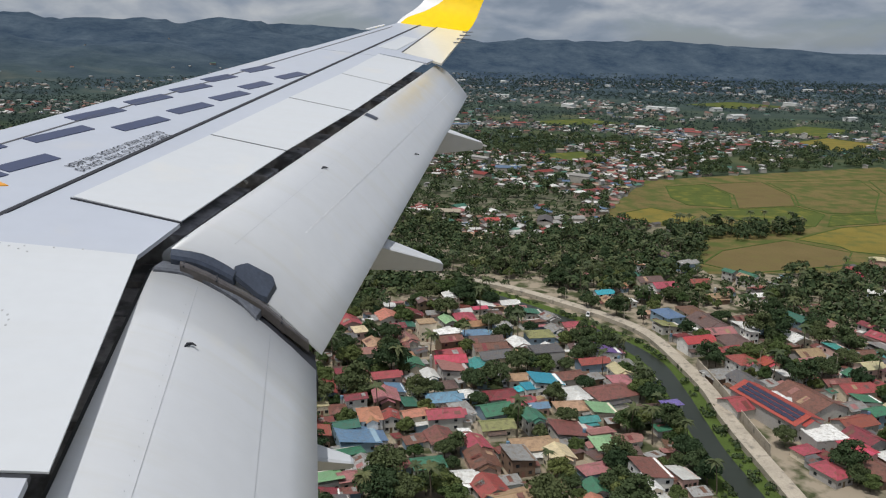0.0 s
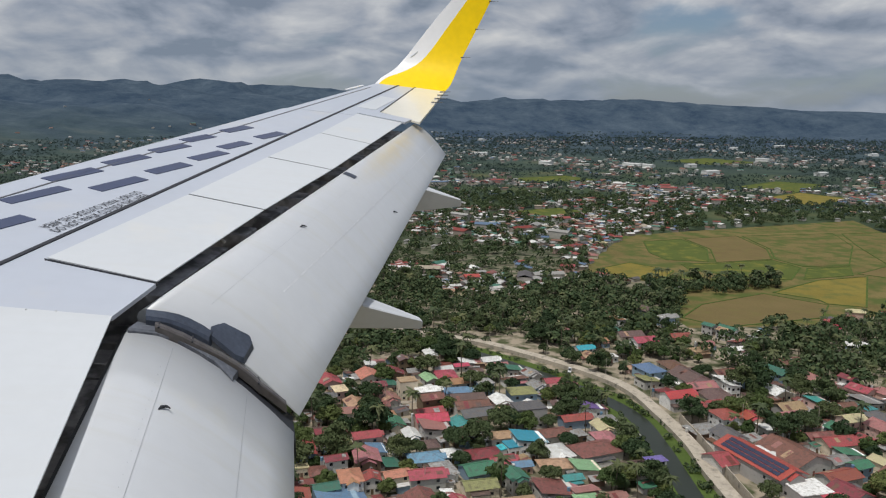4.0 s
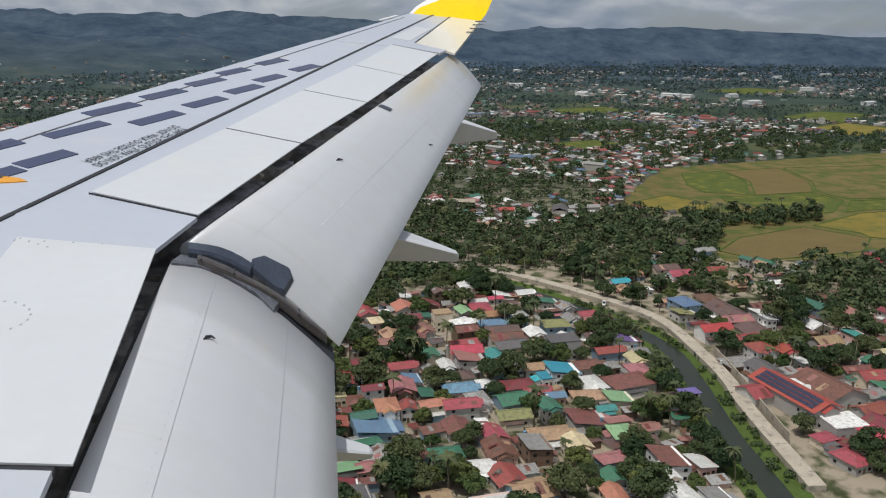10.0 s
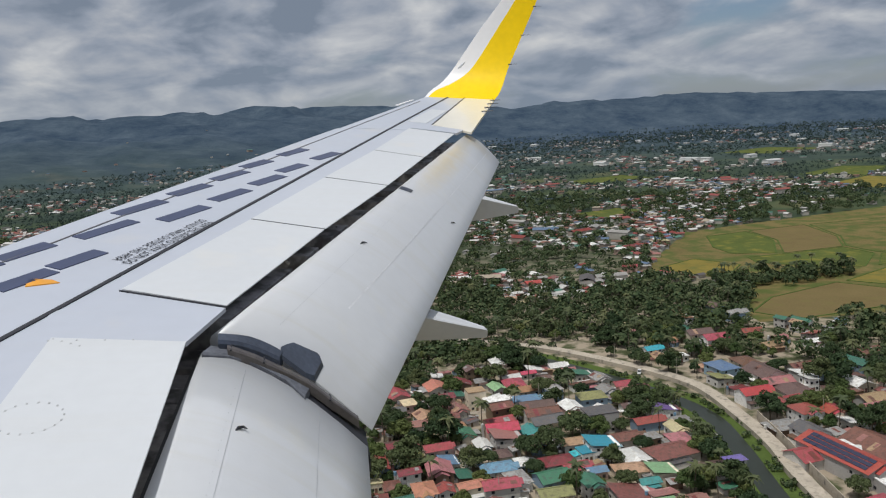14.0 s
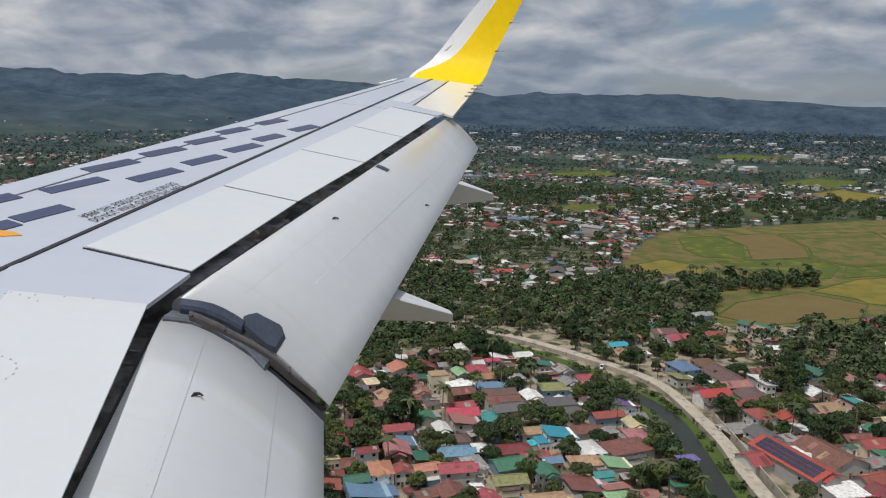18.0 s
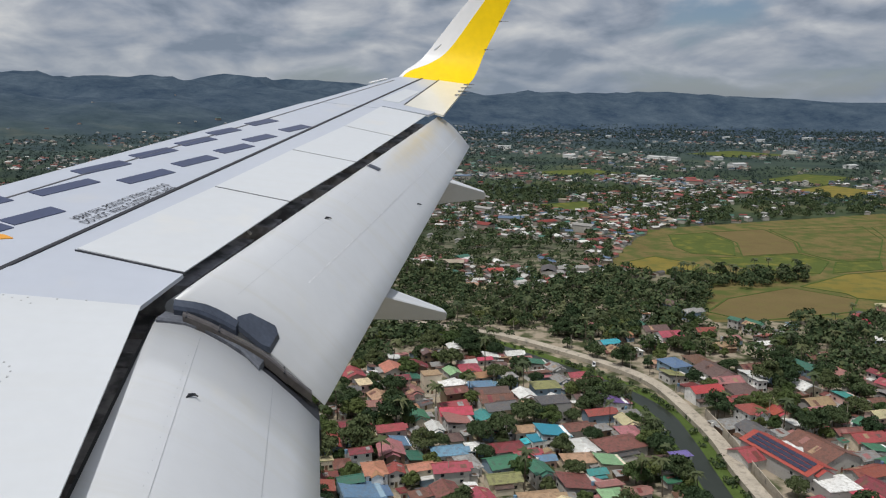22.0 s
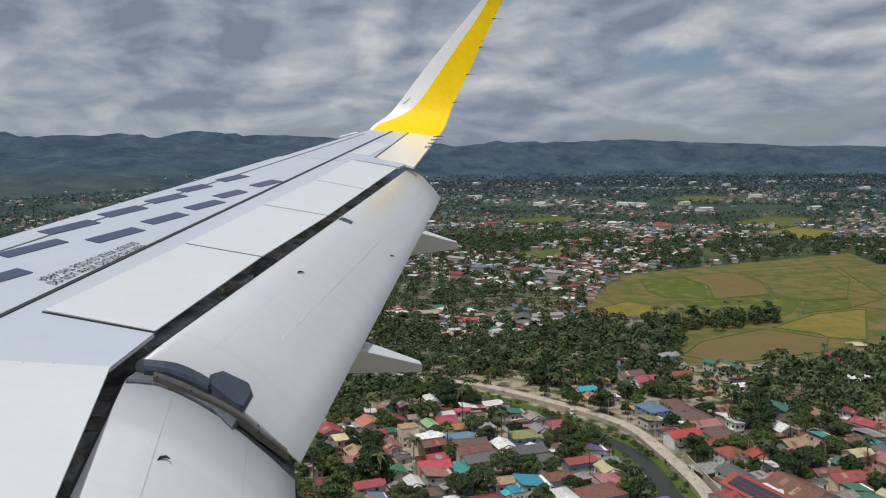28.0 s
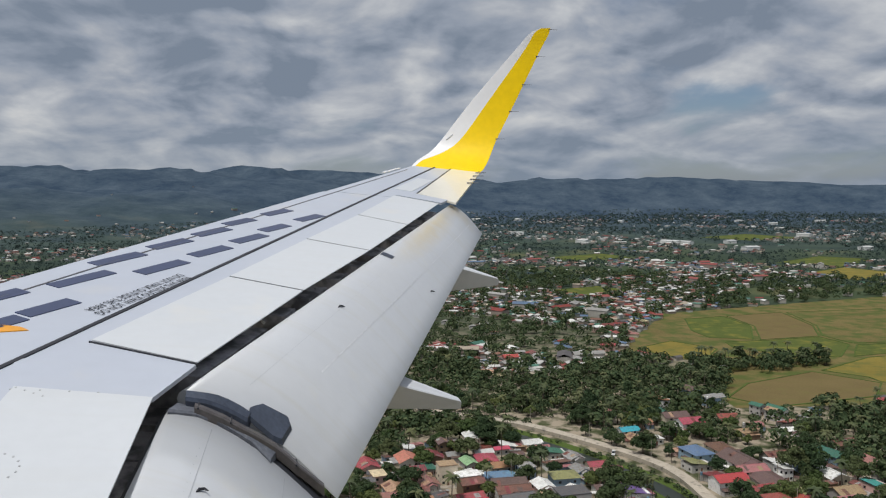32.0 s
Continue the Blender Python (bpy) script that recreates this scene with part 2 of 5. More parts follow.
SOIL = material("soil_and_grass", (0.064, 0.074, 0.036), 0.95, vary=0.4, scale=0.05, grain=10, stain=(0.32, 0.27, 0.205), stain_at=0.48, bump=0.3, spec=0.05)


def wooded_hazy_far():
    """Beyond the near town the sheet is wooded: mix in forest green with the distance from the town, bluer farther out
    as painted haze.
    """
    t = SOIL.node_tree
    N = t.nodes.new
    b = t.nodes["Principled BSDF"]
    was = b.inputs["Base Color"].links[0].from_socket
    tc, ln, mr, mx = N("ShaderNodeTexCoord"), N("ShaderNodeVectorMath"), N("ShaderNodeMapRange"), N("ShaderNodeMixRGB")
    ln.operation = "LENGTH"
    wire(t, tc.outputs["Object"], ln.inputs[0])
    mr.inputs["From Min"].default_value, mr.inputs["From Max"].default_value = 480, 900
    wire(t, ln.outputs["Value"], mr.inputs["Value"])
    n, r = N("ShaderNodeTexNoise"), N("ShaderNodeValToRGB")
    n.inputs["Scale"].default_value, n.inputs["Detail"].default_value = 0.006, 9
    wire(t, tc.outputs["Object"], n.inputs["Vector"])
    e = r.color_ramp.elements
    e[0].position, e[0].color = 0.35, (0.032, 0.047, 0.034, 1)
    e[1].position, e[1].color = 0.74, (0.135, 0.130, 0.065, 1)
    m = e.new(0.58)
    m.color = (0.056, 0.078, 0.042, 1)
    wire(t, n.outputs[0], r.inputs[0])
    # old forest on the hills: bluer, paler green with distance haze put into the colour
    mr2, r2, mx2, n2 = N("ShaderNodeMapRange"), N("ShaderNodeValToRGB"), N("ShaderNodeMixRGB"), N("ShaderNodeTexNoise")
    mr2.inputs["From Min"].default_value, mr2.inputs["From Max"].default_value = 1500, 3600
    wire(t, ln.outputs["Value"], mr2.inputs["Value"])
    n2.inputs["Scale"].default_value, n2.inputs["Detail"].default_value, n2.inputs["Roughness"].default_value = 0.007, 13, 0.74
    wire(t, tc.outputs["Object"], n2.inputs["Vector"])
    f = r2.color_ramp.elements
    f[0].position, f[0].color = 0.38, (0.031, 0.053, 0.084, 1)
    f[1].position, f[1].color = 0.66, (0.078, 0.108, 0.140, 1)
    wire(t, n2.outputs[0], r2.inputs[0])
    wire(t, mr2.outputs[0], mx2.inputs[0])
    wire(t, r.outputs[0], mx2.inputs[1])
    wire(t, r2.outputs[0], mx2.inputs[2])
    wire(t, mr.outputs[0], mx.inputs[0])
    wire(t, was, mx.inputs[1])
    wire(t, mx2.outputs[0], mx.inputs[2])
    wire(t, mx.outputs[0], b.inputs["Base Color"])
    # the relief of tree crowns on the hills
    n3, bp, old = N("ShaderNodeTexNoise"), N("ShaderNodeBump"), b.inputs["Normal"].links[0].from_socket
    n3.inputs["Scale"].default_value, n3.inputs["Detail"].default_value, n3.inputs["Roughness"].default_value = 0.045, 6, 0.6
    wire(t, tc.outputs["Object"], n3.inputs["Vector"])
    wire(t, n3.outputs[0], bp.inputs["Height"])
    bp.inputs["Distance"].default_value = 5.0
    wire(t, mr2.outputs[0], bp.inputs["Strength"])
    wire(t, old, bp.inputs["Normal"])
    wire(t, bp.outputs[0], b.inputs["Normal"])


wooded_hazy_far()
CONCRETE = material("old_concrete", (0.42, 0.37, 0.30), 0.9, vary=0.2, scale=0.15, grain=10, stain=(0.22, 0.2, 0.17), stain_at=0.62, bump=0.03, spec=0.05)
ROAD = material("dusty_road", (0.34, 0.30, 0.25), 0.95, vary=0.15, scale=0.1, grain=12, stain=(0.25, 0.22, 0.18), stain_at=0.6, spec=0.05)
WATER = material("still_brown_water", (0.030, 0.036, 0.026), 0.3, vary=0.15, scale=0.05, bump=0.02, spec=0.25)
BANK = material("bank_grass", (0.075, 0.11, 0.03), 0.95, vary=0.35, scale=0.15, grain=9, bump=0.2, spec=0.05)
RICE_GOLD = material("ripe_rice", (0.20, 0.160, 0.042), 0.95, vary=0.2, scale=0.03, grain=22, stain=(0.14, 0.135, 0.04), stain_at=0.55, bump=0.15, spec=0.05)
RICE_GREEN = material("green_rice", (0.085, 0.107, 0.03), 0.95, vary=0.2, scale=0.03, grain=20, stain=(0.17, 0.16, 0.04), stain_at=0.6, bump=0.15, spec=0.05)
RICE_MIX = material("half_cut_rice", (0.155, 0.125, 0.052), 0.95, vary=0.25, scale=0.025, grain=20, stain=(0.085, 0.105, 0.032), stain_at=0.52, bump=0.15, spec=0.05)
STUBBLE = material("dry_stubble", (0.15, 0.115, 0.052), 0.95, vary=0.16, scale=0.04, grain=18, stain=(0.15, 0.125, 0.05), stain_at=0.6, bump=0.1, spec=0.05)
LEAF_A = material("leaves_deep_green", (0.048, 0.072, 0.029), 0.7, vary=0.3, scale=0.3, by_object=0.38, spec=0.2)
LEAF_B = material("leaves_bright_green", (0.078, 0.108, 0.034), 0.7, vary=0.3, scale=0.3, by_object=0.3, spec=0.2)
LEAF_P = material("palm_fronds", (0.072, 0.088, 0.034), 0.6, vary=0.3, scale=0.5, by_object=0.3, spec=0.3)
LEAF_MID = material("middle_leaves", (0.058, 0.082, 0.038), 0.8, vary=0.25, scale=0.05, by_island=0.35, spec=0.1)
# far leaves get a bluer green, tinting in the haze of distance
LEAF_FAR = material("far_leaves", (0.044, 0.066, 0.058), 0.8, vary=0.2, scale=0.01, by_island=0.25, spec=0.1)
BARK = material("bark", (0.12, 0.10, 0.075), 0.95, vary=0.25, scale=1.5, bump=0.05, spec=0.05)
GLASS = material("dark_window_glass", (0.02, 0.024, 0.03), 0.12, spec=0.6)
DOOR = material("painted_door", (0.16, 0.10, 0.06), 0.6, by_object=0.5)
SOLAR = material("solar_panel_blue", (0.018, 0.022, 0.055), 0.2, vary=0.1, coat=0.5)

ROOFS = {}
for key, col, rust in (("maroon", (0.20, 0.035, 0.035), (0.12, 0.05, 0.04)), ("red", (0.33, 0.065, 0.06), (0.22, 0.07, 0.055)),
                       ("scarlet", (0.44, 0.055, 0.06), (0.34, 0.06, 0.055)), ("pink", (0.36, 0.15, 0.14), (0.24, 0.13, 0.11)),
                       ("rust", (0.19, 0.085, 0.06), (0.11, 0.06, 0.045)), ("brown", (0.115, 0.075, 0.065), (0.16, 0.10, 0.08)),
                       ("orange", (0.45, 0.21, 0.125), (0.33, 0.16, 0.1)), ("tan", (0.40, 0.27, 0.16), (0.28, 0.18, 0.11)),
                       ("cream", (0.60, 0.51, 0.31), (0.46, 0.38, 0.24)), ("olive", (0.225, 0.235, 0.095), (0.16, 0.15, 0.07)),
                       ("green", (0.045, 0.165, 0.105), (0.06, 0.12, 0.08)), ("mint", (0.24, 0.42, 0.22), (0.2, 0.3, 0.17)),
                       ("teal", (0.055, 0.28, 0.26), (0.07, 0.19, 0.18)), ("cyan", (0.045, 0.36, 0.44), (0.06, 0.25, 0.3)),
                       ("blue", (0.13, 0.24, 0.36), (0.14, 0.19, 0.25)), ("purple", (0.17, 0.12, 0.34), (0.14, 0.11, 0.22)),
                       ("grey", (0.30, 0.30, 0.29), (0.20, 0.16, 0.13)), ("dark", (0.10, 0.10, 0.105), (0.16, 0.13, 0.11)),
                       ("white", (0.72, 0.72, 0.69), (0.52, 0.50, 0.46))):
    ROOFS[key] = material("sheet_roof_" + key, col, 0.5, vary=0.22, scale=0.35, grain=9, stain=rust, stain_at=0.58, ribs=2.2, by_object=0.2, spec=0.4)
    airflow_streaks(ROOFS[key], 0.75, tuple(c * 0.55 + 0.02 for c in rust))
WALLS = [material("wall_" + n, c, 0.9, vary=0.12, scale=0.4, grain=6, stain=(0.22, 0.2, 0.17), stain_at=0.68, by_object=0.1, spec=0.1)
         for n, c in (("render_grey", (0.54, 0.52, 0.48)), ("cream", (0.68, 0.60, 0.47)), ("white", (0.78, 0.77, 0.74)), ("pink", (0.60, 0.42, 0.36)),
                      ("block", (0.42, 0.40, 0.38)), ("blue", (0.25, 0.34, 0.42)), ("wood", (0.20, 0.14, 0.10)))]


def many_colours(name, cols, rough=0.6):
    """One sheet of many small roofs or walls: each loose piece takes one of the colours."""
    m = bpy.data.materials.new(name)
    m.use_nodes = True
    t = m.node_tree
    b = t.nodes["Principled BSDF"]
    b.inputs["Roughness"].default_value, b.inputs["Specular IOR Level"].default_value = rough, 0.15
    g, r = t.nodes.new("ShaderNodeNewGeometry"), t.nodes.new("ShaderNodeValToRGB")
    r.color_ramp.interpolation = "CONSTANT"
    e = r.color_ramp.elements
    for i, c in enumerate(cols):
        p = i / len(cols)
        q = e[i] if i < 2 else e.new(p)
        q.position, q.color = p, (*c, 1)
    t.links.new(g.outputs["Random Per Island"], r.inputs[0])
    n, mx, tc = t.nodes.new("ShaderNodeTexNoise"), t.nodes.new("ShaderNodeMixRGB"), t.nodes.new("ShaderNodeTexCoord")
    n.inputs["Scale"].default_value, n.inputs["Detail"].default_value = 0.3, 5
    t.links.new(tc.outputs["Object"], n.inputs["Vector"])
    mx.blend_type, mx.inputs[0].default_value = "MULTIPLY", 0.4
    t.links.new(r.outputs[0], mx.inputs[1])
    t.links.new(n.outputs[0], mx.inputs[2])
    t.links.new(mx.outputs[0], b.inputs["Base Color"])
    return m


FAR_ROOF = many_colours("far_roofs", [(0.55, 0.54, 0.52), (0.74, 0.73, 0.70), (0.62, 0.61, 0.58), (0.25, 0.06, 0.05), (0.34, 0.33, 0.31), (0.22, 0.12, 0.09), (0.70, 0.69, 0.66), (0.30, 0.16, 0.12),
                                      (0.13, 0.12, 0.12), (0.42, 0.36, 0.28), (0.10, 0.22, 0.17), (0.30, 0.09, 0.08), (0.40, 0.39, 0.37), (0.13, 0.19, 0.28)])
FAR_WALL = many_colours("far_walls", [(0.52, 0.49, 0.44), (0.60, 0.55, 0.48), (0.42, 0.35, 0.30), (0.66, 0.64, 0.60)], 0.9)

# ---- helpers for building ----


def mesh_from(name, verts, faces, mat, smooth=False):
    me = bpy.data.meshes.new(name)
    me.from_pydata([tuple(v) for v in verts], [], faces)
    me.materials.append(mat)
    if smooth:
        me.polygons.foreach_set("use_smooth", [True] * len(me.polygons))
    me.update()
    return me


def fast_mesh(name, verts, faces, mat):
    """verts (n,3) and faces (m,k) as arrays, for large joined meshes."""
    me = bpy.data.meshes.new(name)
    v, q = np.asarray(verts, dtype=np.float32), np.asarray(faces, dtype=np.int32)
    me.vertices.add(len(v))
    me.vertices.foreach_set("co", v.ravel())
    me.loops.add(q.size)
    me.loops.foreach_set("vertex_index", q.ravel())
    me.polygons.add(len(q))
    me.polygons.foreach_set("loop_start", np.arange(0, q.size, q.shape[1], dtype=np.int32))
    me.update(calc_edges=True)
    me.shade_flat()
    me.materials.append(mat)
    return me


def empty(name, m=None):
    ob = new(name)
    ob.empty_display_size = 0.3
    if m is not None:
        ob.matrix_basis = m
    return ob


def piece(name, me, parent=None, label="", m=None):
    ob = new(name, me)
    ob.parent = parent
    if m is not None:
        ob.matrix_basis = m
    if label:
        tagged(ob, label)
    return ob


def prism(outline, z0, z1):
    """A plate: outline of (x, y), from z0 to z1 (numbers, or functions of x and y)."""
    n = len(outline)
    lo = [(x, y, z0(x, y) if callable(z0) else z0) for x, y in outline]
    hi = [(x, y, z1(x, y) if callable(z1) else z1) for x, y in outline]
    faces = [tuple(range(n, 2 * n)), tuple(range(n - 1, -1, -1))]
    faces += [(i, (i + 1) % n, n + (i + 1) % n, n + i) for i in range(n)]
    return lo + hi, faces


def loft(rings, closed=True, caps=True):
    n = len(rings[0])
    verts = [p for r in rings for p in r]
    faces = []
    for k in range(len(rings) - 1):
        for i in range(n if closed else n - 1):
            j = (i + 1) % n
            faces.append((k * n + i, k * n + j, (k + 1) * n + j, (k + 1) * n + i))
    if caps and closed:
        faces += [tuple(range(n - 1, -1, -1)), tuple(range((len(rings) - 1) * n, len(rings) * n))]
    return verts, faces


def tube(points, radii, sides=8):
    rings = []
    for i, (p, r) in enumerate(zip(points, radii)):
        a, b = Vector(points[max(i - 1, 0)]), Vector(points[min(i + 1, len(points) - 1)])
        q = (b - a).to_track_quat("Z", "Y")
        rings.append([tuple(Vector(p) + q @ Vector((r * math.cos(k * math.tau / sides), r * math.sin(k * math.tau / sides), 0))) for k in range(sides)])
    return loft(rings)

# ---- ground: one sheet to the horizon, with hills round the plain ----
HILL_AZ = (-180, -60, -41, -35, -27, -20, -8, 0, 17, 40, 180)
HILL_H = (150, 150, 150, 168, 215, 205, 240, 262, 272, 300, 150)


def ground_z(x, y):
    r, az = math.hypot(x, y), math.degrees(math.atan2(y, x))
    if r < 1500:
        return 0.0
    top = float(np.interp(az, HILL_AZ, HILL_H))
    near = float(np.interp(az, (-180, -30, -14, 2, 14, 180), (4200, 4200, 3700, 2700, 2100, 2000)))
    k = min(max((r - near) / (4750 - near), 0.0), 1.0)
    k = k * k * (3 - 2 * k)
    n = noise.fractal(Vector((x / 900, y / 900, 1.3)), 1.0, 2.1, 5) * 0.5
    n2 = 0.5 - abs(noise.fractal(Vector((x / 520, y / 520, 5.1)), 1.0, 2.1, 4))
    rugged = float(np.interp(az, (-42, -24, -4, 180), (0.40, 0.55, 1.0, 1.0)))
    return max(0.0, top * k * (0.80 + rugged * (0.26 * n + 0.38 * n2) + 0.12 * (1 - rugged)) + 34 * rugged * n * min(k * 6, 1))


def build_ground():
    radii = [0.0] + list(np.geomspace(50, 4930, 200))
    seg = 540
    verts, faces = [(0, 0, 0)], []
    for r in radii[1:]:
        for k in range(seg):
            a = math.tau * k / seg
            x, y = r * math.cos(a), r * math.sin(a)
            verts.append((x, y, ground_z(x, y)))
    for k in range(seg):
        faces.append((0, 1 + k, 1 + (k + 1) % seg))
    for i in range(len(radii) - 2):
        for k in range(seg):
            a, b = 1 + i * seg + k, 1 + i * seg + (k + 1) % seg
            faces.append((a, a + seg, b + seg, b))
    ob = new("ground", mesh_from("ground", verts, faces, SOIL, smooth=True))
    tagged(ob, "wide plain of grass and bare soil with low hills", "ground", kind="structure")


build_ground()


def strip(points, half, z0, z1):
    """A band of a given half width along a line of (x, y)."""
    lft, rgt = [], []
    for i, p in enumerate(points):
        a, b = Vector(points[max(i - 1, 0)]), Vector(points[min(i + 1, len(points) - 1)])
        d = (b - a).normalized()
        n = Vector((-d.y, d.x))
        lft.append(tuple(Vector(p) + n * half))
        rgt.append(tuple(Vector(p) - n * half))
    verts, faces = [], []
    for l, r in zip(lft, rgt):
        verts += [(*l, z0), (*l, z1), (*r, z1), (*r, z0)]
    for i in range(len(points) - 1):
        for k in range(4):
            faces.append((i * 4 + k, i * 4 + (k + 1) % 4, i * 4 + 4 + (k + 1) % 4, i * 4 + 4 + k))
    n = len(verts)
    faces += [(0, 1, 2, 3), (n - 1, n - 2, n - 3, n - 4)]
    return verts, faces


def smooth_line(points, n=6):
    """Catmull-Rom through (x, y) points."""
    p = [Vector(points[0]) * 2 - Vector(points[1])] + [Vector(q) for q in points] + [Vector(points[-1]) * 2 - Vector(points[-2])]
    res = []
    for i in range(1, len(p) - 2):
        for k in range(n):
            t = k / n
            res.append(tuple(0.5 * (2 * p[i] + (p[i + 1] - p[i - 1]) * t + (2 * p[i - 1] - 5 * p[i] + 4 * p[i + 1] - p[i + 2]) * t * t
                                    + (3 * p[i] - p[i - 1] - 3 * p[i + 1] + p[i + 2]) * t ** 3)))
    return res + [tuple(p[-2])]


RIVER = smooth_line([(470, -62), (426, -113), (381, -141), (343, -158), (311, -165), (279, -160), (254, -154), (228, -148), (180, -140), (110, -118)])
WALL_TOP = smooth_line([(478, -66), (444, -108), (427, -127), (394, -149), (361, -167), (335, -174), (301, -172), (270, -168), (242, -161), (190, -152)])
tagged(new("river", mesh_from("river", *strip(RIVER, 4.2, -0.3, 0.06), WATER)), "narrow slow brown river between grassy banks", "river", kind="structure")
tagged(new("river_bank", mesh_from("river_bank", *strip(RIVER, 10.5, -0.4, 0.03), BANK)), "strip of rough green grass along the river", "river bank", kind="structure")
tagged(new("embankment_road", mesh_from("embankment_road", *strip([(x + 3.5, y - 3.5) for x, y in WALL_TOP], 2.9, -0.2, 2.2), CONCRETE)),
       "pale dusty concrete embankment road above the river", "embankment", kind="structure")
for i, pts in enumerate([[(352, -88), (311, -90), (262, -93)], [(346, -111), (313, -114), (285, -120)], [(398, -40), (352, -50), (300, -52), (240, -56)], [(352, -48), (346, -112)],
                         [(300, -178), (285, -215), (278, -262), (262, -330)], [(330, -190), (322, -250), (300, -320)]]):
    tagged(new("street", mesh_from("street", *strip(smooth_line(pts), 2.3 if i != 0 else 4.2, -0.1, 0.09), ROAD)), "narrow dusty street between the houses", "street", kind="structure")

FIELDS = [("ripe_field", STUBBLE, [(464, -277), (494, -309), (516, -374), (475, -398), (445, -369), (437, -291)]),
          ("rice_field", RICE_GOLD, [(518, -384), (550, -448), (555, -500), (464, -420), (478, -400), (492, -402)]),
          ("rice_field", RICE_GOLD, [(626, -289), (649, -331), (608, -352), (567, -317), (601, -293)]),
          ("rice_field", RICE_GREEN, [(754, -400), (763, -448), (700, -440), (640, -405), (655, -372), (692, -374)]),
          ("ripe_field", STUBBLE, [(764, -452), (771, -520), (690, -500), (640, -470), (636, -410), (700, -444)]),
          ("rice_field", RICE_GREEN, [(632, -414), (636, -468), (600, -470), (556, -428), (570, -398), (610, -368), (634, -374)]),
          ("rice_field", RICE_MIX, [(770, -526), (768, -640), (690, -600), (600, -520), (604, -476), (640, -474), (690, -504)]),
          ("rice_field", RICE_GREEN, [(596, -474), (596, -518), (562, -492), (556, -440)]),
          ("rice_field", RICE_MIX, [(766, -650), (760, -760), (640, -640), (600, -560), (690, -606)]),
          ("ripe_field", STUBBLE, [(590, -550), (630, -640), (560, -580), (540, -520), (566, -500)]),
          ("rice_field", RICE_GREEN, [(1010, -330), (1040, -420), (985, -450), (945, -360)]),
          ("rice_field", RICE_GREEN, [(1290, -860), (1380, -1010), (1300, -1060), (1180, -900)]),
          ("rice_field", RICE_GOLD, [(1120, -800), (1180, -910), (1080, -930), (1010, -800)]),
          ("rice_field", RICE_GREEN, [(1500, -500), (1560, -640), (1460, -660), (1420, -520)]),
          ("rice_field", RICE_GREEN, [(2000, -1100), (2100, -1300), (1900, -1340), (1840, -1150)])]
FARMLAND = [(600, -262), (640, -285), (792, -395), (815, -500), (860, -745), (640, -650), (445, -425), (430, -349), (440, -268), (475, -272), (545, -322), (590, -300)]
tagged(new("meadow", mesh_from("meadow", *prism(FARMLAND, -0.1, 0.05), RICE_MIX)), "open farmland of dry grass and half-cut rice", "meadow", kind="structure")
for name, mat, poly in FIELDS:
    f = tagged(empty(name), {"ripe_field": "brown harvested field with dry stubble", "rice_field": "flat paddy of growing rice inside low earth bunds"}[name], "field", "rice fields", "structure")
    piece("crop", mesh_from("crop", *prism(poly, -0.1, 0.12), mat), f)
    piece("bund", mesh_from("bund", *strip(poly + poly[:1], 0.7, -0.1, 0.35), BANK), f)


def inside(x, y, poly):
    c, j = False, len(poly) - 1
    for i in range(len(poly)):
        (x1, y1), (x2, y2) = poly[i], poly[j]
        if (y1 > y) != (y2 > y) and x < (x2 - x1) * (y - y1) / (y2 - y1) + x1:
            c = not c
        j = i
    return c


def near_line(x, y, line, d):
    return any((x - a) ** 2 + (y - b) ** 2 < d * d for a, b in line)

# ---- the airliner: cabin side and wing with flaps lowered ----
# wing skin: a plane rising outboard and falling aft, heights from the eye


def skin(x, y):
    return EYE_Z + -1.9042 + 0.17 * x + 0.10 * y


def lead(x):
    return 5.17 - 0.4935 * x


def rear(x):
    if x <= 4.43:
        return 0.94 - 0.054 * x
    if x <= 4.89:
        return 0.70 - 0.39 * (x - 4.43)
    return 0.52 - 0.4235 * (x - 4.89)


AIL_X, AIL_Y = 11.382, -2.443      # inner end of the aileron
airliner = tagged(empty("airliner", pose(0, 0, 0)), "white airliner wing with lowered flaps and a yellow winglet in flight", "airplane")


def wing_section(x, back):
    """Closed section from the rear edge over the top to the nose and back underneath."""
    nose, c = lead(x), lead(x) - back
    top = [(x, back + c * k, skin(x, back + c * k)) for k in (0, 0.25, 0.5, 0.7, 0.84)]
    y0 = back + c * 0.84
    for a in (20, 40, 60, 78, 90):
        s, q = math.sin(radians(a)), 1 - math.cos(radians(a))
        top.append((x, y0 + (nose - y0) * s, skin(x, y0) + 0.10 * (nose - y0) * s - q * 0.045 * c))
    base = top[-1][2]
    low = []
    for k in (0.97, 0.88, 0.7, 0.45, 0.2, 0.0):
        y = back + c * k
        low.append((x, y, skin(x, y) - c * (0.12 * math.sqrt(max(1 - ((k - 0.55) / 0.5) ** 2, 0.0)) + 0.022)))
    return top + low


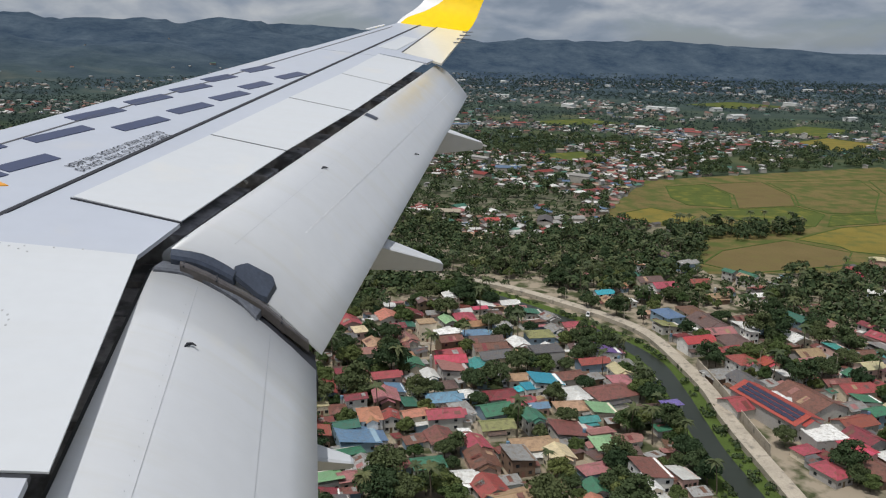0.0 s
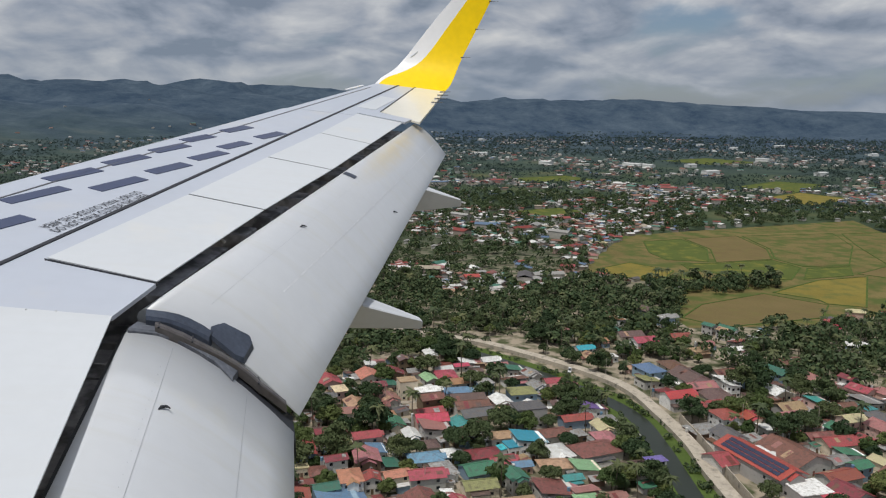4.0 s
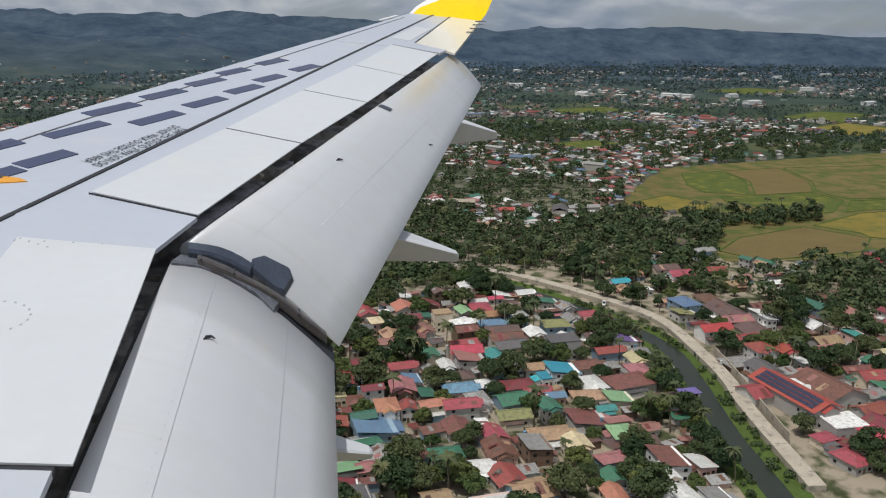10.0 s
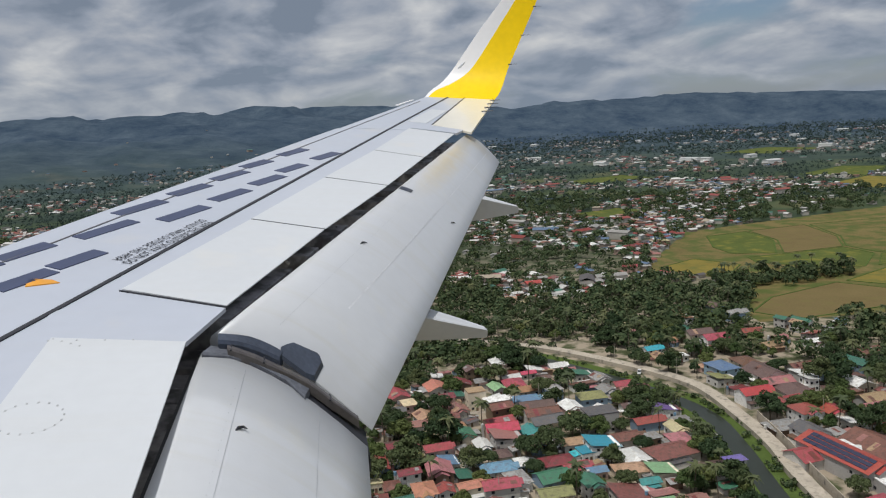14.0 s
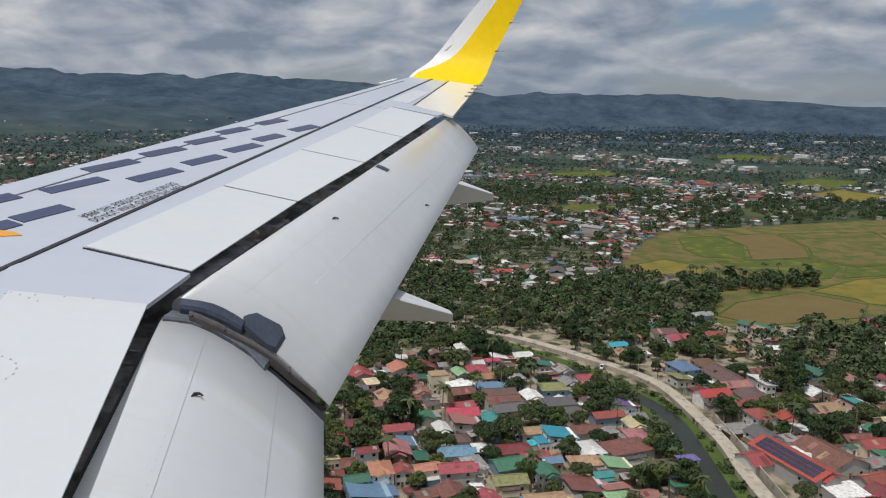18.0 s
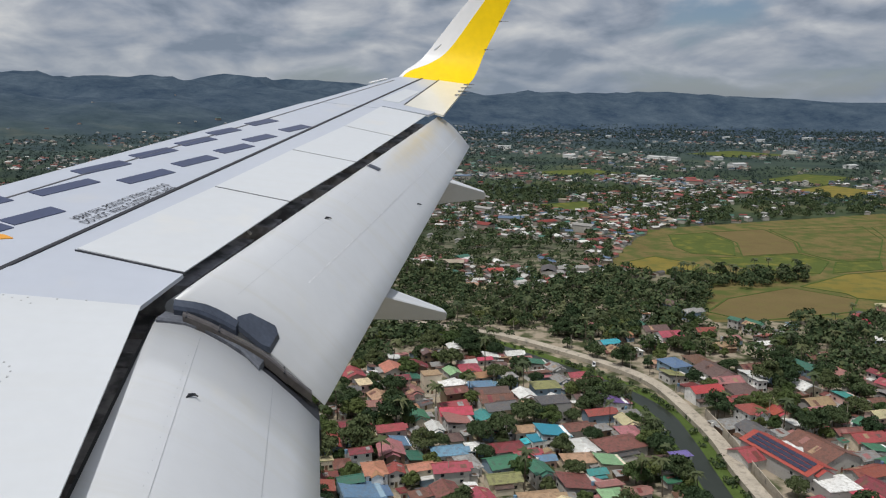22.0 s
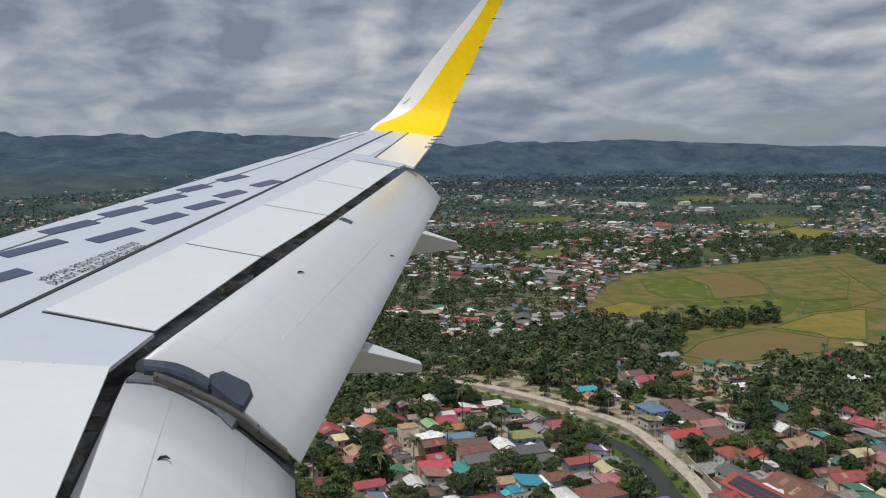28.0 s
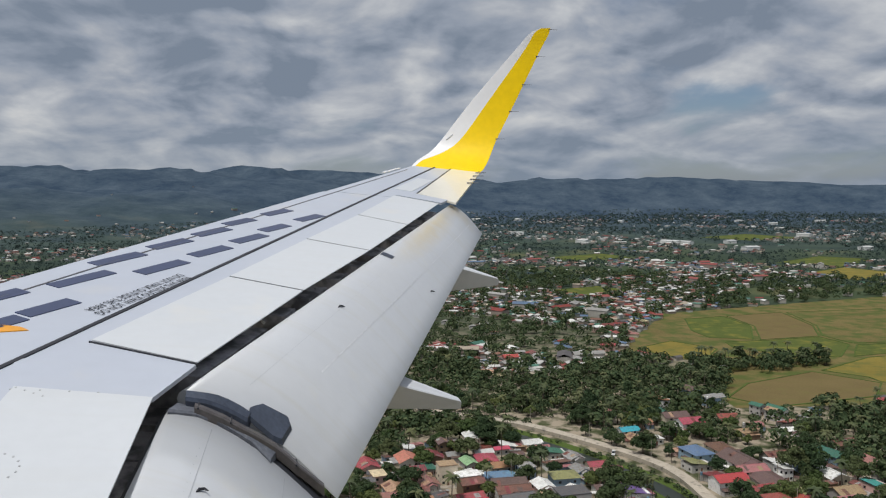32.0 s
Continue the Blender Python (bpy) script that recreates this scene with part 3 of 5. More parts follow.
def build_wing():
    xs = [0.05, 1.5, 3.0, 4.0, 4.43, 4.6, 4.89, 5.5, 6.5, 7.5, 8.5, 9.5, 10.5, 11.45]
    rings = [wing_section(x, rear(x) + 0.60) for x in xs]
    xs2 = [11.47, 12.2, 13, 14, 14.8, 15.25]
    rings2 = [wing_section(x, AIL_Y + (x - AIL_X) * (-3.75 - AIL_Y) / (15.2 - AIL_X) + 0.38) for x in xs2]
    piece("wing_box", mesh_from("wing_box", *loft(rings), WING_GREY), airliner, "pale grey painted wing skin")
    piece("outer_wing_box", mesh_from("outer_wing_box", *loft(rings2), WING_GREY), airliner)
    # rear fixed panels and strips, slightly proud
    fixed = [(-0.0, 1.62), (4.81, 1.47), (5.135, 1.15), (4.865, 0.517), (4.38, 0.692), (4.46, 1.38), (0.0, 1.42)]
    v, f = prism(fixed, lambda x, y: skin(x, y) - 0.02, lambda x, y: skin(x, y) + 0.004)
    piece("fixed_panel", mesh_from("fixed_panel", v, f, WING_GREY), airliner)


build_wing()


def plate(name, outline, mat, lift=0.012, thick=0.03, label=""):
    v, f = prism(outline, lambda x, y: skin(x, y) + lift - thick, lambda x, y: skin(x, y) + lift)
    return piece(name, mesh_from(name, v, f, mat), airliner, label)


# four outboard spoilers, each between the hinge line and the slot
HINGE = ((5.145, 1.157), (6.755, 0.436), (8.33, -0.236), (9.85, -0.903), (11.55, -1.58))
SLOT = ((4.865, 0.517), (6.495, -0.147), (8.04, -0.84), (9.50, -1.45), (11.20, -2.16))
for i in range(4):
    (ax, ay), (bx, by), (cx, cy), (dx, dy) = HINGE[i], HINGE[i + 1], SLOT[i + 1], SLOT[i]
    u = 0.012
    plate("spoiler", [(ax + u, ay - u * 0.4), (bx - u, by + u * 0.4), (cx - u, cy + u * 0.4), (dx + u, dy - u * 0.4)], PANEL_WHITE, 0.014, 0.007, "white spoiler panel lying flush")
    plate("spoiler_seal", [(bx - 0.011, by), (bx + 0.011, by), (cx + 0.011, cy), (cx - 0.011, cy)], BLACK_RUBBER, 0.012, 0.008)
plate("spoiler_seal", [(5.134, 1.162), (5.146, 1.166), (4.872, 0.508), (4.860, 0.511)], BLACK_RUBBER, 0.012, 0.02)
# inboard spoiler panel and the strip below it
plate("inboard_spoiler", [(4.44, 1.375), (4.37, 0.688), (2.62, 0.745), (2.66, 1.45)], PANEL_WHITE, 0.014, 0.008, "broad white inboard spoiler panel")
plate("spoiler_seal", [(2.655, 1.45), (2.615, 0.80), (2.585, 0.80), (2.625, 1.45)], BLACK_RUBBER, 0.008, 0.02)
plate("root_panel", [(2.62, 1.45), (2.58, 0.80), (0.1, 0.92), (0.1, 1.5)], WING_GREY, 0.02, 0.03)


def band(name, a, b, half, mat, lift=0.006, label=""):
    d = (Vector(b) - Vector(a)).normalized()
    n = Vector((-d.y, d.x)) * half
    A, B = Vector(a), Vector(b)
    return plate(name, [tuple(A + n), tuple(B + n), tuple(B - n), tuple(A - n)], mat, lift, 0.012, label)


band("spar_seam", (0.1, 3.42), (15.55, -2.97), 0.015, BLACK_RUBBER, 0.008, "long dark seam along the rear spar")
band("slat_seam", (0.1, lead(0.1) - 0.50), (14.6, lead(14.6) - 0.20), 0.006, GREY_METAL, 0.006)
# aileron with its hinge seam, and the panel ahead of it
AIL_IN, AIL_OUT = (AIL_X, AIL_Y), (15.2, -3.75)
hin_in, hin_out = (11.95, -1.98), (15.5, -3.28)
plate("aileron", [hin_in, hin_out, AIL_OUT, AIL_IN], TIP_CREAM, 0.010, 0.028, "cream-white aileron at the wing tip")
band("aileron_seam", hin_in, (15.45, -3.25), 0.012, BLACK_RUBBER, 0.014)
plate("access_panel", [(12.2, -1.66), (13.6, -2.26), (13.5, -2.5), (12.1, -1.92)], PANEL_WHITE, 0.006, 0.01)
plate("end_panel", [(11.58, -1.60), (11.98, -1.77), (11.55, -2.36), (11.24, -2.20)], WING_GREY, 0.016, 0.03)
band("slat_tip_fairing", (13.9, lead(13.9) - 0.02), (14.7, lead(14.7) - 0.03), 0.022, WHITE_GLOSS, 0.01)


def flap_section(x, y0, y1, z0, z1, thick, bow):
    """Section of a lowered flap: curved top from the nose to a thin tail."""
    top, low = [], []
    for k in (0.0, 0.015, 0.04, 0.1, 0.2, 0.32, 0.44, 0.56, 0.7, 0.85, 1.0):
        y = y0 + (y1 - y0) * k
        z = z0 + (z1 - z0) * k + bow * 4 * k * (1 - k) * (1.15 - 0.3 * k)
        nose = thick * (1 - math.sqrt(min(k / 0.04, 1.0))) * 0.32
        top.append((x, y, z - nose))
        low.append((x, y, z - nose - thick * (0.0 if k == 0 else (0.75 * (1 - k) + 0.03))))
    return top + low[:0:-1]


def flap(name, a, b, label, n=8):
    """a, b: inner and outer ends as (x, nose y, tail y, nose z, tail z, thickness, bow)."""
    rings = []
    for i in range(n):
        k = i / (n - 1)
        rings.append(flap_section(*[p + (q - p) * k for p, q in zip(a, b)]))
    return piece(name, mesh_from(name, *loft(rings), FLAP_WHITE, smooth=True), airliner, label)


Z = EYE_Z
outboard = flap("outboard_flap", (4.70, 0.61, -0.28, Z - 1.12, Z - 1.83, 0.16, 0.115), (11.66, -2.40, -2.90, Z - 0.225, Z - 0.67, 0.10, 0.07), "white outboard flap lowered for landing")
inboard = flap("inboard_flap", (0.15, 0.99, 0.02, Z - 1.87, Z - 2.55, 0.18, 0.115), (4.52, 0.67, -0.235, Z - 1.18, Z - 1.86, 0.16, 0.115), "white inboard flap lowered for landing")
for fl in (outboard, inboard):
    fl.data.polygons.foreach_set("use_smooth", [len(p.vertices) == 4 for p in fl.data.polygons])


def on_flap(a, b, x, k, lift=0.004):
    """A point on a flap's top at the span position x and chord share k."""
    q = (x - a[0]) / (b[0] - a[0])
    _, y0, y1, z0, z1, th, bow = [m + (n - m) * q for m, n in zip(a, b)]
    nose = th * (1 - math.sqrt(min(k / 0.04, 1.0))) * 0.32
    return Vector((x, y0 + (y1 - y0) * k, z0 + (z1 - z0) * k + bow * 4 * k * (1 - k) * (1.15 - 0.3 * k) - nose + lift))


OUT_A, OUT_B = (4.70, 0.61, -0.28, Z - 1.12, Z - 1.83, 0.16, 0.115), (11.66, -2.40, -2.90, Z - 0.225, Z - 0.67, 0.10, 0.07)
IN_A, IN_B = (0.15, 0.99, 0.02, Z - 1.87, Z - 2.55, 0.18, 0.115), (4.52, 0.67, -0.235, Z - 1.18, Z - 1.86, 0.16, 0.115)


def ribbon(name, ends, x0, x1, k0, k1, mat, parent, n=8, lift=0.004, label="", drift=0.0):
    """A thin strip that lies on a flap; drift: how far its chord share moves along the span."""
    verts, faces = [], []
    for i in range(n + 1):
        x = x0 + (x1 - x0) * i / n
        for j in range(5):
            verts.append(tuple(on_flap(*ends, x, k0 + (k1 - k0) * j / 4 + drift * i / n, lift)))
    for i in range(n):
        for j in range(4):
            faces.append((i * 5 + j, i * 5 + j + 1, i * 5 + 6 + j, i * 5 + 5 + j))
    m = len(verts)
    verts += [(x, y, z - 0.003) for x, y, z in verts]
    faces += [tuple(q + m for q in reversed(f)) for f in faces]
    return piece(name, mesh_from(name, verts, faces, mat), parent, label)


FASTENER = material("worn_fastener_metal", (0.44, 0.45, 0.47), 0.45, metal=0.2, vary=0.2, scale=6)
JOINT = material("filled_skin_joint", (0.50, 0.52, 0.55), 0.5, vary=0.1, scale=3)
# highlight on the outboard flap's crease, painted as a thin pale strip
CREASE_LIGHT = material("crease_highlight_paint", (0.655, 0.67, 0.695), 0.35, vary=0.15, scale=2, coat=0.2)
ribbon("crease_highlight", (OUT_A, OUT_B), 5.6, 11.4, 0.545, 0.556, CREASE_LIGHT, outboard, 12, 0.0015, drift=0.15)
# flap noses painted black, standing in for the shade of the slot
for ends, x0, x1, par in (((IN_A, IN_B), 0.2, 4.5, inboard), ((OUT_A, OUT_B), 4.75, 11.6, outboard)):
    ribbon("nose_shade", ends, x0, x1, 0.0, 0.036 if par is inboard else 0.012, BLACK_RUBBER, par, 8, 0.003)
ribbon("skin_joint", (OUT_A, OUT_B), 5.0, 10.8, 0.30, 0.3012, JOINT, outboard, lift=0.002)
ribbon("skin_joint", (IN_A, IN_B), 0.4, 4.45, 0.30, 0.302, JOINT, inboard, lift=0.002)
ribbon("skin_joint", (IN_A, IN_B), 0.4, 4.45, 0.72, 0.722, JOINT, inboard, lift=0.002)
for i in range(34):
    x = 1.4 + i * 0.085
    ribbon("rivet", (IN_A, IN_B), x, x + 0.005, 0.270, 0.274, JOINT, inboard, 1, 0.0015)
# small latches on the flaps, and a dark vent plate near the outboard nose
for ends, x, k, par in (((OUT_A, OUT_B), 6.63, 0.294, outboard), ((IN_A, IN_B), 3.844, 0.347, inboard), ((OUT_A, OUT_B), 8.31, 0.832, outboard)):
    p = on_flap(*ends, x, k)
    bend = [p + Vector((-0.028, 0.028, 0.0)), p + Vector((0.0, 0.010, 0.010)), p + Vector((0.012, -0.012, 0.006)), p + Vector((-0.004, -0.030, 0.0))]
    piece("latch", mesh_from("latch", *tube(bend, [0.003, 0.008, 0.007, 0.003], 6), BLACK_RUBBER), par)
ribbon("vent_plate", (OUT_A, OUT_B), 8.27, 8.37, 0.06, 0.235, DARK_METAL, outboard, 3, 0.006, "small dark vent plate")

# curved guide between the two flaps: a dark shield, a cover with cut corners, the rail and the end seal


def flap_plate(name, ends, rim_a, rim_b, lift, thick, mat, label=""):
    """A curved plate over a flap between two lines of (span, chord share)."""
    rings = []
    for (xa, ka), (xb, kb) in zip(rim_a, rim_b):
        p, q = on_flap(*ends, xa, ka, lift), on_flap(*ends, xb, kb, lift)
        d = Vector((0, 0, thick))
        rings.append([tuple(p), tuple(p.lerp(q, 0.12) + d * 0.35), tuple(q.lerp(p, 0.12) + d * 0.35), tuple(q), tuple(q - d), tuple(p - d)])
    return piece(name, mesh_from(name, *loft(rings), mat), airliner, label)


OUT, INN = (OUT_A, OUT_B), (IN_A, IN_B)
RAIL = material("worn_dark_rail", (0.115, 0.105, 0.105), 0.45, metal=0.3, vary=0.35, scale=4, stain=(0.14, 0.13, 0.125), stain_at=0.6)
SLATE = material("scuffed_slate_seal", (0.115, 0.125, 0.15), 0.5, vary=0.3, scale=6, stain=(0.24, 0.25, 0.27), stain_at=0.64)
flap_plate("track_shield", OUT, [(4.643, 0.096), (4.684, 0.191), (4.71, 0.25), (4.72, 0.309), (4.724, 0.38), (4.722, 0.447)],
           [(4.554, 0.14), (4.60, 0.236), (4.612, 0.29), (4.62, 0.342), (4.63, 0.40), (4.638, 0.462)], 0.022, 0.05, DARK_METAL, "dark blue-grey shield over the flap track")
rim = [(4.755, 0.42), (4.80, 0.432), (4.86, 0.454), (4.906, 0.588), (4.90, 0.604), (4.863, 0.632), (4.70, 0.646), (4.674, 0.604), (4.69, 0.451)]
lid = [on_flap(OUT_A, OUT_B, x, k, 0.030) for x, k in rim] + [on_flap(OUT_A, OUT_B, 4.78 + (x - 4.78) * 1.06, 0.53 + (k - 0.53) * 1.06, 0.0) for x, k in rim]
n = len(rim)
piece("track_cover", mesh_from("track_cover", lid, [tuple(range(n)), tuple(range(2 * n - 1, n - 1, -1))] + [(i, n + i, n + (i + 1) % n, (i + 1) % n) for i in range(n)], DARK_METAL), airliner, "dark blue-grey cover with cut corners")
TRACK = ((4.545, 0.20), (4.552, 0.243), (4.566, 0.35), (4.577, 0.451), (4.605, 0.55), (4.63, 0.637), (4.635, 0.71), (4.637, 0.778))
for name, line, r in (("flap_rail", TRACK, 0.030), ("rail_end", ((4.636, 0.772), (4.65, 0.84), (4.662, 0.89), (4.672, 0.925)), 0.026)):
    rings = []
    for x, k in line:
        p = on_flap(OUT_A, OUT_B, x, k, 0.0)
        rings.append([tuple(p + Vector((r * u, 0, r * w))) for u, w in ((-1.0, -1.4), (-1.0, 0.55), (-0.7, 0.95), (0.6, 1.05), (1.0, 0.6), (1.0, -1.4))])
    piece(name, mesh_from(name, *loft(rings), RAIL), airliner, "worn brown-grey curved flap guide rail")
for x, k in ((4.548, 0.22), (4.570, 0.40), (4.634, 0.765)):
    p = on_flap(OUT_A, OUT_B, x, k, 0.028)
    piece("rail_clip", mesh_from("rail_clip", *tube([p + Vector((-0.035, 0, -0.01)), p + Vector((0.035, 0, 0.004))], [0.006, 0.006], 6), BLACK_RUBBER), airliner)
flap_plate("end_seal", INN, [(4.58, 0.09), (4.622, 0.241), (4.64, 0.33), (4.645, 0.42), (4.65, 0.555), (4.613, 0.661)],
           [(4.46, 0.05), (4.515, 0.207), (4.53, 0.29), (4.536, 0.367), (4.536, 0.522), (4.484, 0.636)], 0.014, 0.03, SLATE, "scuffed slate-grey seal on the flap end")

# black filler added between the flap ends, standing in for the gap's shade
well = [on_flap(OUT_A, OUT_B, 4.66, k, -0.05) for k in (0.02, 0.12, 0.25, 0.4, 0.55, 0.7, 0.85, 0.975)]
v, f = loft([[(4.47, p.y, p.z - 0.035), (4.76, p.y, p.z), (4.76, p.y, p.z - 0.12), (4.47, p.y, p.z - 0.14)] for p in well])
piece("flap_well", mesh_from("flap_well", v, f, BLACK_RUBBER), airliner, "added black filler in the shaded gap between the flaps")

PRIMER = material("grimy_grey_primer", (0.30, 0.30, 0.325), 0.7, vary=0.35, scale=3, stain=(0.10, 0.10, 0.11), stain_at=0.54)
# beams added in the slot under the spoilers so that it turns dark
for i, k0, k1 in ((0, 0.05, 0.62), (0, 0.80, 0.93), (1, 0.10, 0.34), (1, 0.52, 0.66), (1, 0.84, 0.98), (2, 0.16, 0.44), (2, 0.70, 0.92), (3, 0.12, 0.40), (3, 0.55, 0.95)):
    A, B = Vector(SLOT[i]), Vector(SLOT[i + 1])
    a, b = A.lerp(B, k0), A.lerp(B, k1)
    v, f = prism([(a.x, a.y + 0.50), (b.x, b.y + 0.50), (b.x, b.y + 0.02), (a.x, a.y + 0.02)], lambda x, y: skin(x, y) - 0.34, lambda x, y: skin(x, y) - 0.10)
    piece("slot_beam", mesh_from("slot_beam", v, f, PRIMER), airliner)
# small rods added in the slot, standing in for specks of lit ground below
rb = random.Random(3)
for i in range(4):
    A, B = Vector(SLOT[i]), Vector(SLOT[i + 1])
    for _ in range(9):
        p = A.lerp(B, rb.uniform(0.02, 0.98)) + Vector((0, rb.uniform(0.05, 0.3)))
        z, e = skin(p.x, p.y) - rb.uniform(0.09, 0.16), Vector((rb.uniform(-0.05, 0.05), rb.uniform(0.03, 0.10)))
        piece("bracket", mesh_from("bracket", *tube([(p.x, p.y, z), (p.x + e.x, p.y + e.y, z + 0.03)], [0.012, 0.008], 6), rb.choice((FAIRING, GREY_METAL, DARK_METAL))), airliner)
# more added beams, closing the view through the inboard slot to darken it
for xa, xb in ((0.1, 2.05), (2.2, 3.3), (3.36, 4.28), (4.30, 4.62), (4.70, 5.35)):
    v, f = prism([(xa, 1.35 - 0.06 * xa), (xb, 1.35 - 0.06 * xb), (xb, 0.80 - 0.07 * xb), (xa, 0.80 - 0.07 * xa)], lambda x, y: skin(x, y) - 0.5, lambda x, y: skin(x, y) - 0.29)
    piece("slot_beam", mesh_from("slot_beam", v, f, PRIMER), airliner)


def canoe(tip, front, deep, blunt, width, narrow, soft=0.12):
    """A flap-track fairing: a deep slab-sided pod with a flat top, tapering aft to a blunt end."""
    rings = []
    T, F = Vector(tip), Vector(front)
    for k in (0.0, 0.012, 0.05, 0.15, 0.3, 0.5, 0.7, 0.85, 1.0):
        c = T.lerp(F, k)
        e = min(1.0, 0.72 + 24 * k)
        h, w = (blunt + (deep - blunt) * k) * e, (narrow + (width - narrow) * k ** 0.8) * e
        b = soft * min(h, w)
        rings.append([(c.x + p, c.y, c.z - (blunt * (1 - e)) / 2 + q) for p, q in
                      ((-w / 2 + b * 0.5, 0), (w / 2 - b, 0.16 * w), (w / 2, 0.1 * w), (w * 0.24, -h * 0.62), (w * 0.06, -h), (-w * 0.06, -h), (-w * 0.24, -h * 0.62), (-w / 2, -b * 0.5))])
    return piece("flap_track_fairing", mesh_from("flap_track_fairing", *loft(rings), FAIRING), airliner, "grey slab-sided flap track fairing with a blunt end")


canoe((6.65, -1.46, Z - 1.81), (6.5, 0.1, Z - 1.215), 0.52, 0.075, 0.50, 0.06)
canoe((9.93, -2.68, Z - 1.15), (9.7, -1.3, Z - 0.70), 0.62, 0.08, 0.40, 0.05)
canoe((4.04, -0.40, Z - 2.20), (3.95, 0.9, Z - 1.72), 0.44, 0.05, 0.42, 0.06, 0.3)


def winglet():
    leads = [(15.30, lead(15.30) - 0.02, skin(15.3, lead(15.3)) - Z - 0.05), (15.62, -2.60, 0.565), (15.88, -2.91, 0.75), (15.99, -3.17, 1.01), (16.06, -3.78, 1.76), (16.1, -4.72, 2.82), (16.1, -5.02, 3.15), (16.1, -5.25, 3.26)]
    tails = [(15.18, -3.74, 0.31), (15.36, -3.88, 0.42), (15.56, -4.03, 0.62), (15.75, -4.22, 0.97), (15.92, -4.60, 1.63), (16.06, -5.20, 2.75), (16.09, -5.41, 3.12), (16.1, -5.46, 3.27)]
    share = [0.05, 0.07, 0.21, 0.34, 0.37, 0.36, 0.22, 0.05]
    front, back = [], []
    for i, (a, b, s) in enumerate(zip(leads, tails, share)):
        A, B = Vector(a) + Vector((0, 0, Z)), Vector(b) + Vector((0, 0, Z))
        n = Vector((-1, 0, 0.15)) if i > 2 else Vector((-0.2 * i, 0, 1))
        n = n.normalized() * (0.022 * (A - B).length)
        def at(k, side):
            h = 4 * k * (1 - k) * 0.5 + (0.06 if 0 < k < 0.1 else 0)
            return tuple(A.lerp(B, k) + n * h * side)
        front.append([at(0, 1), at(0.02, 1), at(s * 0.5, 1), at(s, 1), at(s, -1), at(s * 0.5, -1)])
        back.append([at(s, 1), at(s + (1 - s) * 0.3, 1), at(s + (1 - s) * 0.7, 1), at(1, 0), at(s + (1 - s) * 0.7, -1), at(s + (1 - s) * 0.3, -1), at(s, -1)])
    def fine(rings):
        res = []
        for i in range(len(rings) - 1):
            r0, r1, r2, r3 = rings[max(i - 1, 0)], rings[i], rings[i + 1], rings[min(i + 2, len(rings) - 1)]
            for k in range(4):
                t = k / 4
                res.append([tuple(0.5 * (2 * Vector(p1) + (Vector(p2) - Vector(p0)) * t + (2 * Vector(p0) - 5 * Vector(p1) + 4 * Vector(p2) - Vector(p3)) * t * t
                            + (3 * Vector(p1) - Vector(p0) - 3 * Vector(p2) + Vector(p3)) * t ** 3)) for p0, p1, p2, p3 in zip(r0, r1, r2, r3)])
        return res + [rings[-1]]
    root = piece("winglet", mesh_from("winglet", *loft(fine(back)), YELLOW, smooth=True), airliner, "bright yellow upswept winglet")
    root.data.set_sharp_from_angle(angle=radians(25))
    edge = piece("leading_edge", mesh_from("leading_edge", *loft(fine(front)), WHITE_GLOSS, smooth=True), root, "white winglet leading edge")
    edge.data.set_sharp_from_angle(angle=radians(20))
    for zk in (0.99, 1.55, 2.10, 2.68, 3.24):
        p = Vector([float(np.interp(zk, [q[2] for q in tails], [q[j] for q in tails])) for j in range(3)]) + Vector((0, 0.03, Z))
        piece("static_wick", mesh_from("static_wick", *tube([p, p + Vector((0, -0.06, 0)), p + Vector((0, -0.07, 0)), p + Vector((0, -0.20, 0.0))], [0.010, 0.010, 0.004, 0.003], 6), GREY_METAL), root)
    piece("tip_seam", mesh_from("tip_seam", *tube([Vector((x, y, skin(x, y) + 0.016)) for x, y in ((15.46, -3.30), (15.33, -3.52), (15.20, -3.74))], [0.007] * 3, 6), BLACK_RUBBER), root)


winglet()
glow = Vector((15.97, -3.26, Z + 0.99))
piece("navigation_light", mesh_from("navigation_light", *tube([glow + Vector((0, 0.05, -0.05)), glow, glow + Vector((0.0, -0.12, 0.10))], [0.008, 0.024, 0.012], 8), FAIRING), airliner, "small pale grey wing-tip light housing")
for i in range(18):
    a = math.tau * i / 18
    x, y = 3.60 + 0.135 * math.cos(a), 1.25 + 0.135 * math.sin(a)
    plate("fastener", [(x - 0.006, y - 0.004), (x + 0.006, y - 0.004), (x + 0.006, y + 0.004), (x - 0.006, y + 0.004)], FASTENER, 0.016, 0.004)
for k in range(4):
    for x, y in ((4.42 - 0.03 * k, 1.36 - 0.05 * k), (4.40, 1.38 - 0.14 * k)):
        plate("fastener", [(x - 0.006, y - 0.004), (x + 0.006, y - 0.004), (x + 0.006, y + 0.004), (x - 0.006, y + 0.004)], FASTENER, 0.016, 0.004)
for i in range(4):
    k = 0.55 + i * 0.13
    p = Vector((AIL_X + (15.2 - AIL_X) * k, AIL_Y + (-3.75 - AIL_Y) * k, 0))
    p.y += 0.07
    p.z = skin(p.x, p.y) + 0.02
    piece("static_wick", mesh_from("static_wick", *tube([p, p + Vector((0, -0.06, 0)), p + Vector((0, -0.2, 0.0))], [0.012, 0.011, 0.006], 6), GREY_METAL), airliner)

